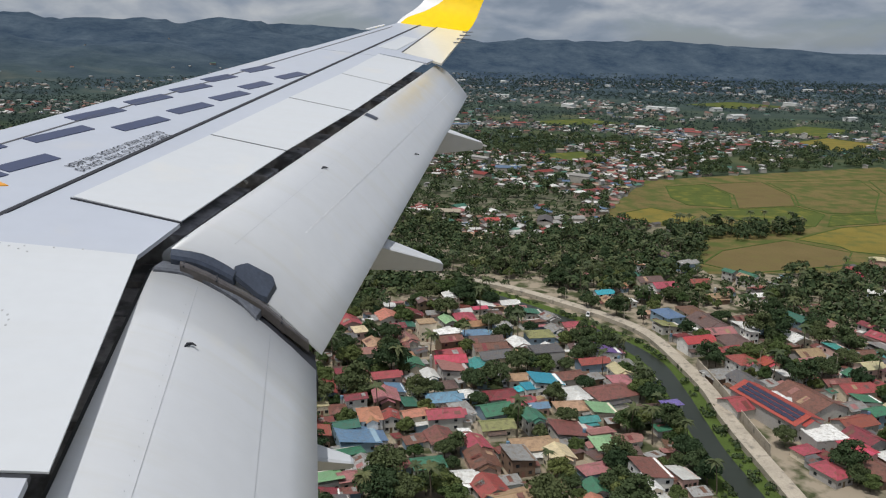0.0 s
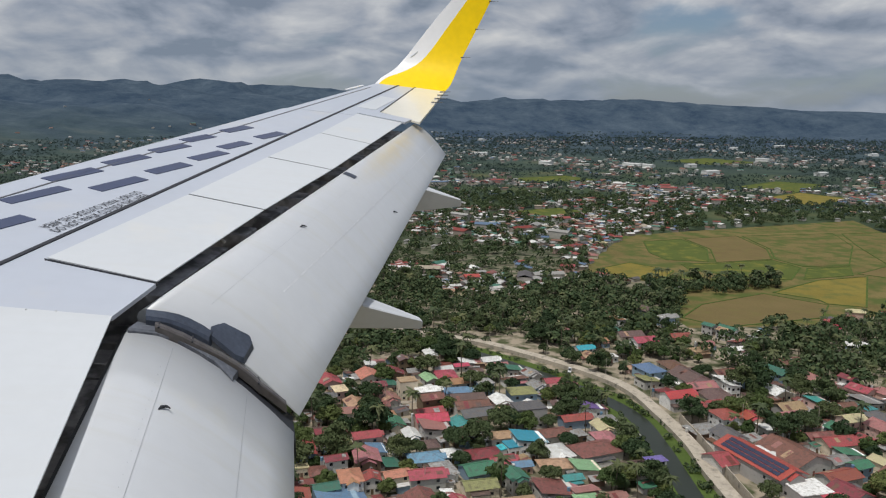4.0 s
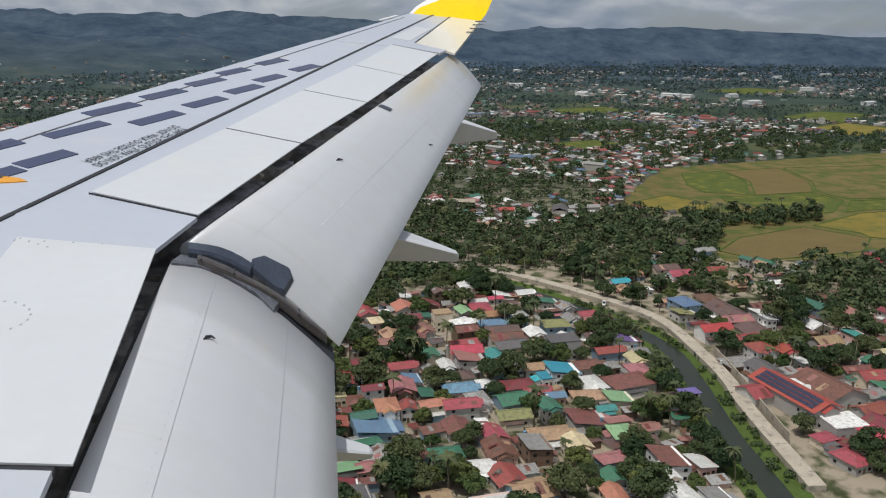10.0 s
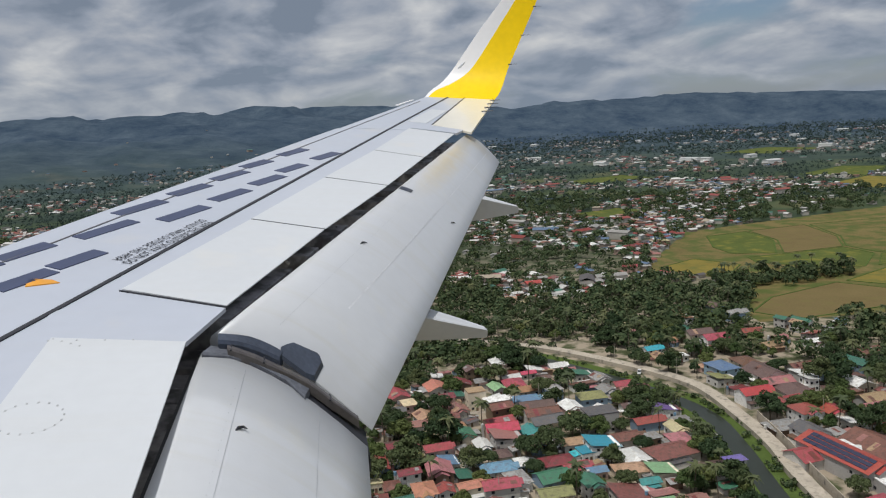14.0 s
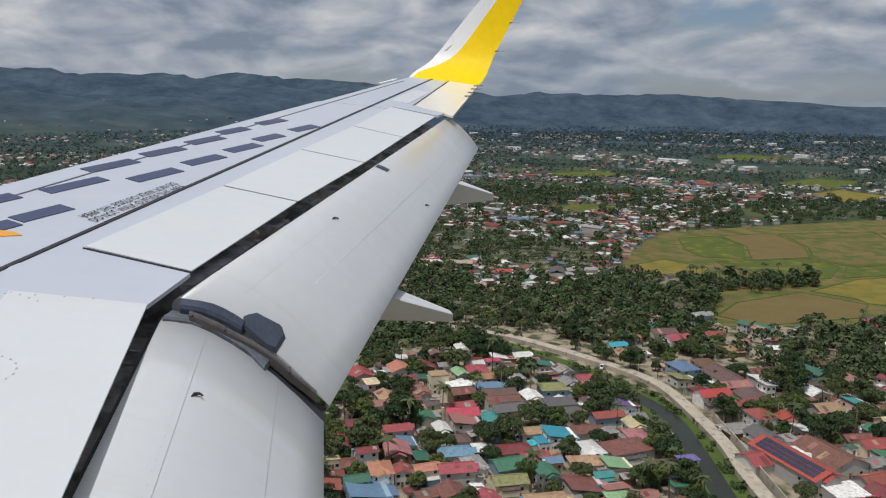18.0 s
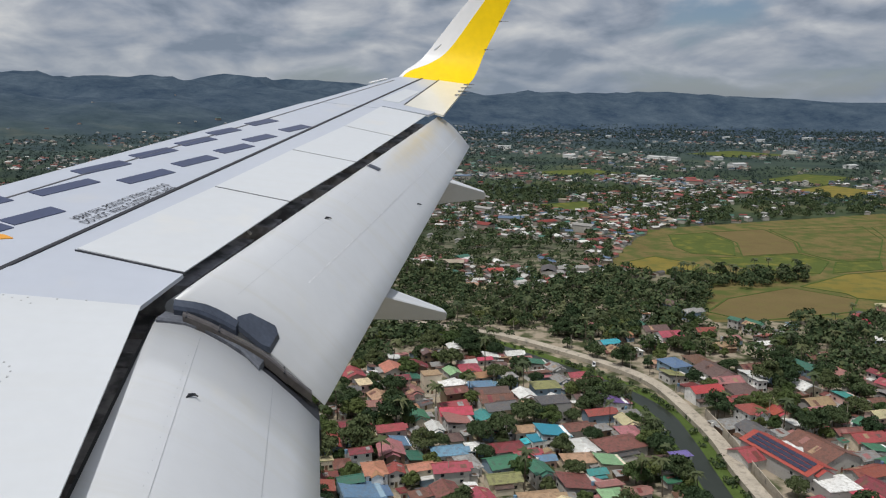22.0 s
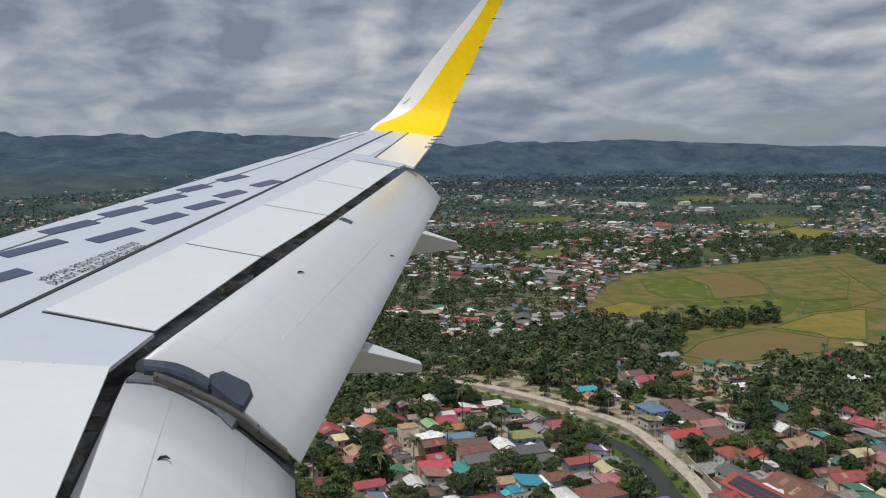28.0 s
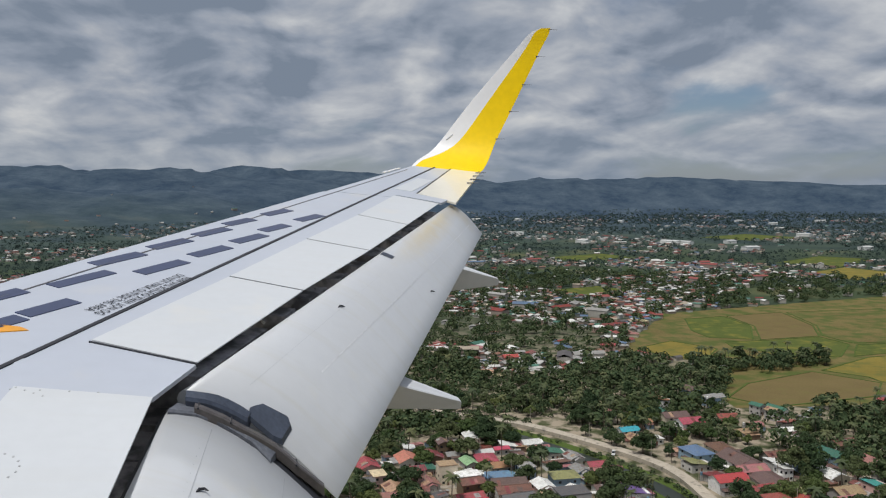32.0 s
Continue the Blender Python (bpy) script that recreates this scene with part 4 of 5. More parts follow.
# ---- lettering on the wing ----


def glyphs(text, bold=0.0):
    c = bpy.data.curves.new("lettering", "FONT")
    c.body, c.size, c.offset, c.resolution_u = text, 1.0, bold, 4
    ob = new("lettering", c)
    me = bpy.data.meshes.new_from_object(ob.evaluated_get(bpy.context.evaluated_depsgraph_get()))
    bpy.data.objects.remove(ob)
    return me


TEXT_O = Vector((6.708, 1.319))
E1 = Vector((1, -0.475)).normalized()
E2 = Vector((-E1.y, E1.x))


def letter_on_skin(text, s0, s1, q0, q1, mat, bold=0.0, flip=False, label=""):
    """Lettering stretched over s0..s1 along the span and q0..q1 across it."""
    put_letters(text, TEXT_O + E1 * s0 + E2 * q0, E1 * (s1 - s0), E2 * (q1 - q0), mat, bold, flip, label)


def put_letters(text, corner, wide, tall, mat, bold, flip, label):
    me = glyphs(text, bold)
    xs, ys = [v.co.x for v in me.vertices], [v.co.y for v in me.vertices]
    ax, bx, ay, by = min(xs), max(xs), min(ys), max(ys)
    for v in me.vertices:
        u, w = (v.co.x - ax) / (bx - ax), (v.co.y - ay) / (by - ay)
        if flip:
            u, w = 1 - u, 1 - w
        p = corner + wide * u + tall * w
        v.co = (p.x, p.y, skin(p.x, p.y) + 0.006)
    me.materials.append(mat)
    piece("lettering", me, airliner, label)


# the large wing marking, as pairs of plain bars along ACROSS and UP
ACROSS, UP = Vector((1, -0.65)).normalized(), Vector((0.395, 0.9187))
for x, y, w in ((5.43, 1.96, 0.42), (5.83, 1.74, 0.42), (7.02, 1.18, 0.54), (7.66, 0.85, 0.50), (8.28, 0.53, 0.50), (8.86, 0.29, 0.46), (9.55, -0.10, 0.50)):
    for k in (-0.22, 0.18):
        mid = Vector((x, y)) + UP * k
        band("marking_bar", tuple(mid - ACROSS * w / 2), tuple(mid + ACROSS * w / 2), 0.068, NAVY, 0.006, "plain navy bar of the wing marking")
band("marking_bar", tuple(Vector((6.454, 1.486)) - ACROSS * 0.28), tuple(Vector((6.454, 1.486)) + ACROSS * 0.28), 0.062, NAVY, 0.006)
letter_on_skin("DO NOT WALK OUTSIDE THIS AREA", -0.90, 0.22, -0.575, -0.505, BLACK_RUBBER, 0.004, label="small black no-step warning")
letter_on_skin("DO NOT WALK OUTSIDE THIS AREA", -0.88, 0.24, -0.485, -0.415, BLACK_RUBBER, 0.004, flip=True)
plate("marking", [(5.22, 1.72), (5.36, 1.74), (5.34, 1.60), (5.29, 1.54)], ORANGE, 0.006, 0.008, "small orange arrow marking")

# ---- cabin side with the window that the camera looks through ----


def build_cabin():
    cx, cz, r = -1.85, Z - 0.25, 1.99
    ys = sorted(set([-9, -6, -3, -1, -0.4, 0.4, 1, 3, 6, 9] + [round(-0.36 + i * 0.03, 3) for i in range(23)]))
    mid = math.degrees(math.asin(0.22 / r))
    an = sorted(set([mid + i * 1.0 for i in range(-12, 13)] + [mid + i * 12 for i in range(-14, 15)]))
    verts, faces = [], []
    for y in ys:
        for a in an:
            verts.append((cx + r * math.cos(radians(a)), y, cz + r * math.sin(radians(a))))
    m = len(an)
    for i in range(len(ys) - 1):
        for k in range(m):
            j = (k + 1) % m
            yc, ac = (ys[i] + ys[i + 1]) / 2, (an[k] + an[j]) / 2
            z = cz + r * math.sin(radians(ac)) - Z
            if k < m - 1 and ((yc + 0.05) / 0.19) ** 4 + ((z + 0.03) / 0.19) ** 4 < 1:
                continue
            faces.append((i * m + k, (i + 1) * m + k, (i + 1) * m + j, i * m + j))
    faces += [tuple(range(m)), tuple(range((len(ys) - 1) * m, len(ys) * m))]
    ob = piece("fuselage", mesh_from("fuselage", verts, faces, CABIN), airliner, "plain fuselage side round a cabin window")
    mod = ob.modifiers.new("thickness", "SOLIDIFY")
    mod.thickness = 0.02


build_cabin()

# ---- houses ----
TAKEN = []
WINDOW = mesh_from("window", *prism([(-0.6, -0.05), (0.6, -0.05), (0.6, 0.05), (-0.6, 0.05)], -0.55, 0.55), GLASS)
DOORM = mesh_from("door", *prism([(-0.5, -0.05), (0.5, -0.05), (0.5, 0.05), (-0.5, 0.05)], 0.0, 2.05), DOOR)
TINT = {"maroon": "dark red", "red": "red", "scarlet": "bright red", "pink": "faded pink", "rust": "rusty brown", "brown": "dark brown", "orange": "orange", "tan": "tan", "cream": "cream",
        "olive": "olive green", "green": "dark green", "mint": "light green", "teal": "teal", "cyan": "turquoise", "blue": "blue", "purple": "purple", "grey": "weathered grey", "dark": "charcoal", "white": "white"}


def house(x, y, w, d, h, turn, kind, colour, wall=0):
    """A low town house: rendered walls, sheet roof of a kind (gable, hip, shed, flat), a door and windows."""
    TAKEN.append((x, y, max(w, d) * 0.55))
    ob = tagged(empty("house", pose(x, y, 0, 0, 0, turn)), f"house with a {TINT[colour]} {'flat' if kind == 'flat' else 'sheet-metal'} roof on a town plot", "house", "town houses")
    a, b, o = w / 2, d / 2, 0.55
    rise = {"gable": d * 0.20, "hip": d * 0.20, "shed": d * 0.10, "flat": 0.35}[kind]
    body = prism([(-a, -b), (a, -b), (a, b), (-a, b)], -0.2, h)
    if kind == "gable":
        body[0].extend([(-a, 0, h + rise * 0.95), (a, 0, h + rise * 0.95)])
        body[1].extend([(7, 4, 8), (5, 6, 9), (4, 5, 9, 8), (6, 7, 8, 9)])
    wm = WALLS[wall % len(WALLS)]
    piece("wall", mesh_from("wall", *body, wm), ob)
    A, B, t = a + o, b + o, 0.10
    if kind == "gable":
        e = h - rise * o / b
        prof = [(-B, e), (0, h + rise), (B, e), (B, e + t), (0, h + rise + t), (-B, e + t)]
        v, f = loft([[(-A, p, q) for p, q in prof], [(A, p, q) for p, q in prof]], True, False)
        f += [(0, 1, 4, 5), (1, 2, 3, 4), (11, 10, 7, 6), (10, 9, 8, 7)]
    elif kind == "hip":
        r = max(A - B, 0.4)
        v = [(-A, -B, h), (A, -B, h), (A, B, h), (-A, B, h), (-A, -B, h + t), (A, -B, h + t), (A, B, h + t), (-A, B, h + t), (-r, 0, h + rise + t), (r, 0, h + rise + t)]
        f = [(3, 2, 1, 0), (0, 1, 5, 4), (1, 2, 6, 5), (2, 3, 7, 6), (3, 0, 4, 7), (4, 5, 9, 8), (5, 6, 9), (6, 7, 8, 9), (7, 4, 8)]
    elif kind == "shed":
        v, f = prism([(-A, -B), (A, -B), (A, B), (-A, B)], lambda p, q: h + rise * (q / B + 0.6) * 0.9, lambda p, q: h + rise * (q / B + 0.6) * 0.9 + t)
    else:
        v, f = prism([(-a - 0.1, -b - 0.1), (a + 0.1, -b - 0.1), (a + 0.1, b + 0.1), (-a - 0.1, b + 0.1)], h, h + rise)
    rf = piece("roof", mesh_from("roof", v, f, ROOFS[colour]), ob)
    if kind in ("gable", "hip") and w > 8:
        r = A if kind == "gable" else max(A - B, 0.4)
        piece("ridge_cap", mesh_from("ridge_cap", *prism([(-r, -0.16), (r, -0.16), (r, 0.16), (-r, 0.16)], h + rise + 0.02, h + rise + 0.15), ROOFS[colour]), rf)
    if kind in ("gable", "hip") and w > 8.5 and int(x * 10) % 5 < 3:
        # a cross wing with its own gable towards the street
        pw, pd, z1 = d * 0.26, 1.6, h + rise * 0.62
        body = [(-a - pd, -pw, -0.2), (-a - pd, pw, -0.2), (-a - pd, pw, h - 0.1), (-a - pd, 0, z1 - 0.1), (-a - pd, -pw, h - 0.1)]
        v, f = loft([body, [(p[0] + pd, p[1], p[2]) for p in body]])
        wing = piece("cross_wing", mesh_from("cross_wing", v, f, wm), ob)
        prof = [(-pw - 0.4, h - 0.22), (0, z1), (pw + 0.4, h - 0.22), (pw + 0.4, h - 0.12), (0, z1 + 0.10), (-pw - 0.4, h - 0.12)]
        v, f = loft([[(-a - pd - 0.4, p, q) for p, q in prof], [(-a * 0.45, p, q) for p, q in prof]], True, False)
        f += [(0, 1, 4, 5), (1, 2, 3, 4), (11, 10, 7, 6), (10, 9, 8, 7)]
        piece("cross_roof", mesh_from("cross_roof", v, f, ROOFS[colour]), wing)
    floors = 2 if h > 4.6 else 1
    for s in range(floors):
        z = 1.5 + 2.8 * s
        for k in (-0.28, 0.28):
            piece("window", WINDOW, ob, m=pose(-a - 0.02, k * d, z, 0, 0, 90))
            piece("window", WINDOW, ob, m=pose(k * w, b + 0.02, z))
        if w > 9:
            piece("window", WINDOW, ob, m=pose(0.02 * w, -b - 0.02, z))
    # lean-to, patched sheets and, on some, a water tank
    q = random.Random(int(x * 31 + y * 17))
    side = q.choice((-1, 1))
    aw, ad, ah = w * q.uniform(0.35, 0.7), q.uniform(1.8, 3.2), min(h - 0.4, 2.6)
    ax, ay = q.uniform(-0.2, 0.2) * w, side * (b + ad / 2)
    cc = ROOFS[q.choice(("rust", "grey", "grey", "brown", "dark", "white", colour, "pink"))]
    if q.random() < 0.75:
        v, f = prism([(ax - aw / 2, ay - ad / 2), (ax + aw / 2, ay - ad / 2), (ax + aw / 2, ay + ad / 2), (ax - aw / 2, ay + ad / 2)], -0.2, lambda p, r: ah + 0.25 - 0.13 * abs(r))
        lean = piece("lean_to", mesh_from("lean_to", v, f, WALLS[q.randrange(7)]), ob)
        v, f = prism([(ax - aw / 2 - 0.3, ay - ad / 2), (ax + aw / 2 + 0.3, ay - ad / 2), (ax + aw / 2 + 0.3, ay + ad / 2 + 0.3 * side), (ax - aw / 2 - 0.3, ay + ad / 2 + 0.3 * side)] if side > 0 else
                     [(ax - aw / 2 - 0.3, ay - ad / 2 - 0.3), (ax + aw / 2 + 0.3, ay - ad / 2 - 0.3), (ax + aw / 2 + 0.3, ay + ad / 2), (ax - aw / 2 - 0.3, ay + ad / 2)],
                     lambda p, r: ah + 0.30 - 0.13 * (abs(r) - b), lambda p, r: ah + 0.36 - 0.13 * (abs(r) - b))
        piece("lean_to_roof", mesh_from("lean_to_roof", v, f, cc), lean)
    if kind == "gable" and colour in ("rust", "brown", "maroon", "grey", "pink", "red", "tan"):
        for _ in range(q.randrange(2, 5)):
            s2 = q.choice((-1, 1))
            px, y0, y1, hw = q.uniform(-0.8, 0.8) * a, b * q.uniform(0.05, 0.4), b * q.uniform(0.6, 1.02), q.uniform(0.5, 1.3)
            zf = lambda p, r: h + rise * (1 - abs(r) / b) + 0.115
            out = [(px - hw, s2 * y0), (px + hw, s2 * y0), (px + hw, s2 * y1), (px - hw, s2 * y1)]
            v, f = prism(out if s2 > 0 else out[::-1], lambda p, r: zf(p, r) - 0.01, lambda p, r: zf(p, r) + 0.02)
            piece("roof_sheet", mesh_from("roof_sheet", v, f, ROOFS[q.choice(("rust", "brown", "grey", "pink", "maroon", "tan"))]), rf)
    if q.random() < 0.10:
        tx, ty = a + 1.2, q.uniform(-0.3, 0.3) * d
        piece("water_tank", mesh_from("water_tank", *tube([(tx, ty, h - 0.2), (tx, ty, h + 1.2), (tx, ty, h + 1.35)], [0.6, 0.6, 0.25], 12), ROOFS[q.choice(("white", "blue", "dark"))]), ob)
        piece("tank_stand", mesh_from("tank_stand", *prism([(tx - 0.5, ty - 0.5), (tx + 0.5, ty - 0.5), (tx + 0.5, ty + 0.5), (tx - 0.5, ty + 0.5)], -0.2, h - 0.2), WALLS[4]), ob)
    piece("door", DOORM, ob, m=pose(-a - 0.03, 0.03 * d, 0, 0, 0, 90))
    return ob


house(348.7, -79.4, 10.6, 6.8, 5.8, 94, "hip", "white", 4)
house(354.8, -71.0, 7.2, 8.4, 9, 3, "flat", "tan", 1)
house(334.8, -94.6, 14.9, 11.3, 5.5, 87, "gable", "brown", 0)
house(326.3, -94.3, 14.6, 11.6, 5.2, 90, "gable", "rust", 0)
house(318.5, -94.1, 13.8, 9.2, 5, 97, "gable", "dark", 1)
house(315.4, -73.6, 13.1, 9.3, 5.6, 88, "gable", "scarlet", 3)
house(306.9, -73.1, 10.5, 11.5, 5.2, 2, "shed", "pink", 4)
house(319.2, -57.8, 9.6, 8.4, 3.4, 5, "gable", "green", 1)
house(327.8, -56.8, 8.3, 6.9, 3.2, 4, "hip", "orange", 1)
house(309.3, -31.1, 12.6, 8.4, 5.4, 98, "hip", "maroon", 0)
house(303.0, -34.2, 9.4, 10.7, 3.4, 6, "shed", "olive", 0)
house(284.2, -29.8, 8.1, 5.3, 5.6, 98, "gable", "maroon", 2)
house(267.5, -33.2, 10.5, 7.6, 5.8, 2, "hip", "orange", 2)
house(266.3, -40.5, 6.5, 5.6, 5.4, -1, "gable", "red", 0)
house(266.7, -49.4, 9.0, 5.9, 5.4, 99, "gable", "orange", 1)
house(264.5, -59.9, 12.5, 8.4, 5.4, 90, "gable", "red", 0)
house(281.6, -63.3, 12.3, 8.6, 3.6, 91, "hip", "blue", 2)
house(262.2, -24.0, 8.4, 6.0, 5.2, 98, "gable", "green", 5)
house(256.1, -27.4, 12.9, 13.8, 3.6, 6, "shed", "blue", 5)
house(250.9, -55.7, 10.0, 8.6, 3.4, 5, "gable", "rust", 0)
house(243.8, -66.9, 10.0, 7.2, 3.3, 9, "gable", "red", 1)
house(283.4, -17.1, 4.4, 5.3, 3.6, 4, "flat", "cream", 1)
house(271.4, -17.1, 5.9, 4.1, 3.2, 97, "gable", "maroon", 3)
house(336.1, -41.2, 9.4, 7.2, 3.4, 87, "hip", "pink", 0)
house(278.9, -22.8, 7.8, 5.8, 3.3, -1, "hip", "rust", 0)
house(350.7, -93.5, 12.9, 8.1, 3.5, 88, "hip", "blue", 2)
house(349.0, -61.6, 8.9, 7.9, 3.2, 8, "gable", "pink", 0)
house(341.3, -55.9, 8.1, 5.9, 3.2, 87, "gable", "rust", 0)
house(362.3, -57.8, 8.0, 6.4, 5.2, 98, "gable", "maroon", 3)
house(384.8, -95.6, 9.2, 5.7, 3.2, 99, "gable", "white", 1)
house(388.4, -105.9, 7.6, 4.3, 3.2, 94, "gable", "scarlet", 0)
house(312.1, -115.6, 10.0, 13.4, 8.5, 1, "flat", "dark", 4)
house(320.1, -100.4, 13.5, 7.6, 5.2, 89, "gable", "brown", 0)
house(288.2, -107.1, 10.7, 11.7, 5, 0, "shed", "cyan", 2)
house(286.3, -100.6, 7.2, 7.7, 3.5, 6, "flat", "cyan", 2)
house(296.2, -98.6, 10.5, 7.1, 3.4, 92, "hip", "tan", 0)
house(280.3, -86.4, 12.0, 8.3, 3.6, 94, "hip", "maroon", 0)
house(274.0, -91.4, 9.8, 6.7, 3.4, 99, "gable", "red", 3)
house(293.6, -119.6, 13.3, 8.1, 3.6, 96, "hip", "rust", 0)
house(274.9, -129.9, 18.0, 12.2, 3.8, 99, "hip", "rust", 0)
house(318.5, -145.8, 9.7, 11.6, 4, -2, "shed", "purple", 2)
house(306.0, -134.4, 12.5, 6.9, 4.2, 94, "gable", "red", 5)
house(340.1, -142.2, 12.6, 7.1, 5.8, 95, "gable", "pink", 3)
house(355.1, -143.7, 8.9, 6.4, 3.4, 93, "gable", "red", 1)
house(326.8, -134.8, 7.3, 5.4, 3.4, 96, "gable", "brown", 0)
house(265.8, -109.5, 11.8, 8.5, 3.5, 87, "hip", "tan", 1)
house(261.0, -119.8, 8.8, 9.4, 3.8, 0, "shed", "mint", 1)
house(254.4, -111.7, 7.1, 4.5, 3.4, 94, "gable", "teal", 1)
house(255.8, -77.4, 11.9, 7.7, 3.6, 91, "gable", "olive", 1)
house(239.1, -85.7, 14.0, 9.0, 3.6, 90, "hip", "tan", 0)
house(235.6, -110.1, 9.9, 7.7, 3.6, -2, "hip", "mint", 0)
house(247.8, -102.4, 11.6, 13.1, 3.2, 0, "shed", "rust", 0)
house(237.7, -118.5, 9.6, 5.8, 3.3, 97, "gable", "pink", 0)
house(257.5, -138.2, 11.2, 8.1, 3.6, 92, "hip", "brown", 0)
house(258.1, -146.7, 7.1, 4.5, 5.2, 91, "hip", "purple", 2)
house(285.5, -148.8, 6.5, 7.2, 3.4, 1, "flat", "grey", 4)
house(393.8, -111.0, 7.6, 8.3, 3, -1, "shed", "white", 0)
house(394.5, -123.3, 8.9, 6.9, 3.2, 95, "gable", "white", 2)
house(385.6, -126.4, 7.1, 4.1, 3.3, 89, "gable", "pink", 3)
house(377.3, -131.0, 7.7, 9.2, 3.2, 0, "shed", "green", 0)
house(368.5, -137.3, 9.1, 7.7, 3.2, 7, "gable", "grey", 0)
house(398.1, -178.6, 9.4, 6.7, 5.2, 97, "gable", "cyan", 2)
house(389.2, -178.4, 8.5, 7.4, 3.4, 1, "gable", "tan", 1)
house(387.6, -189.1, 5.8, 7.6, 3.2, 5, "shed", "white", 2)
house(417.3, -215.4, 14.5, 9.5, 5.4, 91, "gable", "brown", 1)
house(404.7, -218.1, 12.9, 10.1, 5.4, 92, "gable", "red", 2)
house(399.8, -205.7, 8.0, 10.9, 3, -2, "shed", "grey", 0)
house(357.3, -196.5, 14.5, 10.3, 5.4, 8, "hip", "blue", 5)
house(346.7, -190.9, 9.1, 11.3, 3.4, 7, "shed", "olive", 0)
house(361.0, -211.4, 13.5, 10.1, 5, 0, "hip", "rust", 1)
house(342.9, -210.9, 17.1, 13.5, 5, 5, "gable", "brown", 0)
house(329.8, -208.5, 14.3, 8.7, 5, 91, "gable", "pink", 1)
house(319.2, -191.2, 14.2, 8.9, 5.6, 94, "gable", "scarlet", 2)
house(319.0, -211.0, 17.8, 12.9, 3.6, -2, "hip", "brown", 0)
house(309.0, -201.1, 12.1, 9.4, 3.4, 99, "gable", "red", 3)
house(291.7, -197.9, 11.1, 9.9, 6, 4, "hip", "red", 2)
house(290.7, -208.6, 9.1, 7.5, 5, 0, "gable", "scarlet", 1)
house(276.2, -217.5, 7.3, 4.7, 3.4, 93, "hip", "red", 2)
house(272.9, -187.3, 11.9, 9.8, 5.4, 4, "gable", "dark", 2)
house(255.9, -176.9, 17.4, 11.7, 4.2, 98, "gable", "red", 0)
house(258.7, -191.5, 7.6, 6.5, 4.4, 1, "hip", "white", 2)
house(254.1, -193.1, 7.6, 4.5, 4.4, 97, "hip", "white", 2)
house(253.3, -202.3, 22.3, 16.5, 4.6, 8, "gable", "rust", 0)
house(226.4, -188.6, 11.7, 12.9, 4.6, -2, "flat", "white", 4)
house(232.9, -206.6, 14.4, 8.1, 4.4, 98, "gable", "red", 0)
house(260.6, -228.4, 13.9, 9.5, 4, 90, "gable", "red", 1)
house(289.8, -232.0, 11.7, 8.7, 3.4, 93, "hip", "pink", 0)
house(268.3, -226.4, 12.1, 7.0, 3.4, 87, "gable", "rust", 0)
house(251.0, -225.9, 6.8, 9.3, 3.4, -2, "shed", "green", 2)
house(221.8, -201.9, 11.5, 10.1, 4, 8, "gable", "maroon", 4)
house(411.0, -346.6, 12.1, 7.6, 4, 91, "gable", "scarlet", 2)
house(387.7, -243.6, 11.0, 7.7, 3.2, 95, "hip", "tan", 0)
house(385.2, -265.3, 9.4, 5.9, 3.2, 89, "gable", "white", 0)
house(358.9, -278.8, 12.2, 8.9, 3.3, 94, "gable", "rust", 0)
house(413.4, -245.6, 11.6, 6.9, 4, 88, "gable", "red", 1)
house(349.6, -234.1, 11.4, 8.5, 3.2, 94, "gable", "rust", 0)
house(417.0, -305.3, 4.4, 5.5, 3, 5, "shed", "blue", 5)
house(295.3, -259.7, 11.8, 7.6, 3.3, 92, "gable", "rust", 0)
house(312.7, -266.5, 11.1, 7.3, 3.3, 96, "gable", "maroon", 0)

# the long works hall with rows of panels on its roof
hall = house(248, -184, 34, 13, 6.5, 8, "gable", "scarlet", 4)
for i in range(3):
    for k in range(9):
        y0 = 0.5 + i * 1.9
        v, f = prism([(-15 + k * 3.3, y0), (-11.9 + k * 3.3, y0), (-11.9 + k * 3.3, y0 + 1.55), (-15 + k * 3.3, y0 + 1.55)], lambda p, q: 6.72 + 2.6 * (1 - abs(q) / 6.5), lambda p, q: 6.80 + 2.6 * (1 - abs(q) / 6.5))
        piece("solar_panel", mesh_from("solar_panel", v, f, SOLAR), hall)

TOWN = [(190, 60), (330, 10), (398, -50), (432, -106), (384, -138), (338, -151), (274, -148), (190, -132)]
TOWN_EAST = [(372, -192), (352, -235), (318, -300), (225, -300), (150, -240), (205, -172), (262, -178), (300, -186)]
BELT = [(405, -20), (640, 40), (640, -105), (530, -150), (584, -262), (545, -310), (500, -300), (445, -262), (420, -206), (452, -150), (455, -112), (400, -52)]
GROVE = [(366, -245), (420, -330), (440, -410), (330, -330), (316, -286)]
PLOTS = [f[2] for f in FIELDS] + [FARMLAND]
MIX = ["maroon"] * 3 + ["red"] * 4 + ["rust"] * 5 + ["brown"] * 3 + ["pink"] * 3 + ["grey"] * 9 + ["white"] * 7 + ["cream"] * 2 + ["green"] * 4 + ["teal", "blue", "olive", "orange", "orange", "tan", "tan", "cream", "dark", "mint", "scarlet"]


def free(x, y, r):
    return all((x - a) ** 2 + (y - b) ** 2 > (r + c) ** 2 for a, b, c in TAKEN)


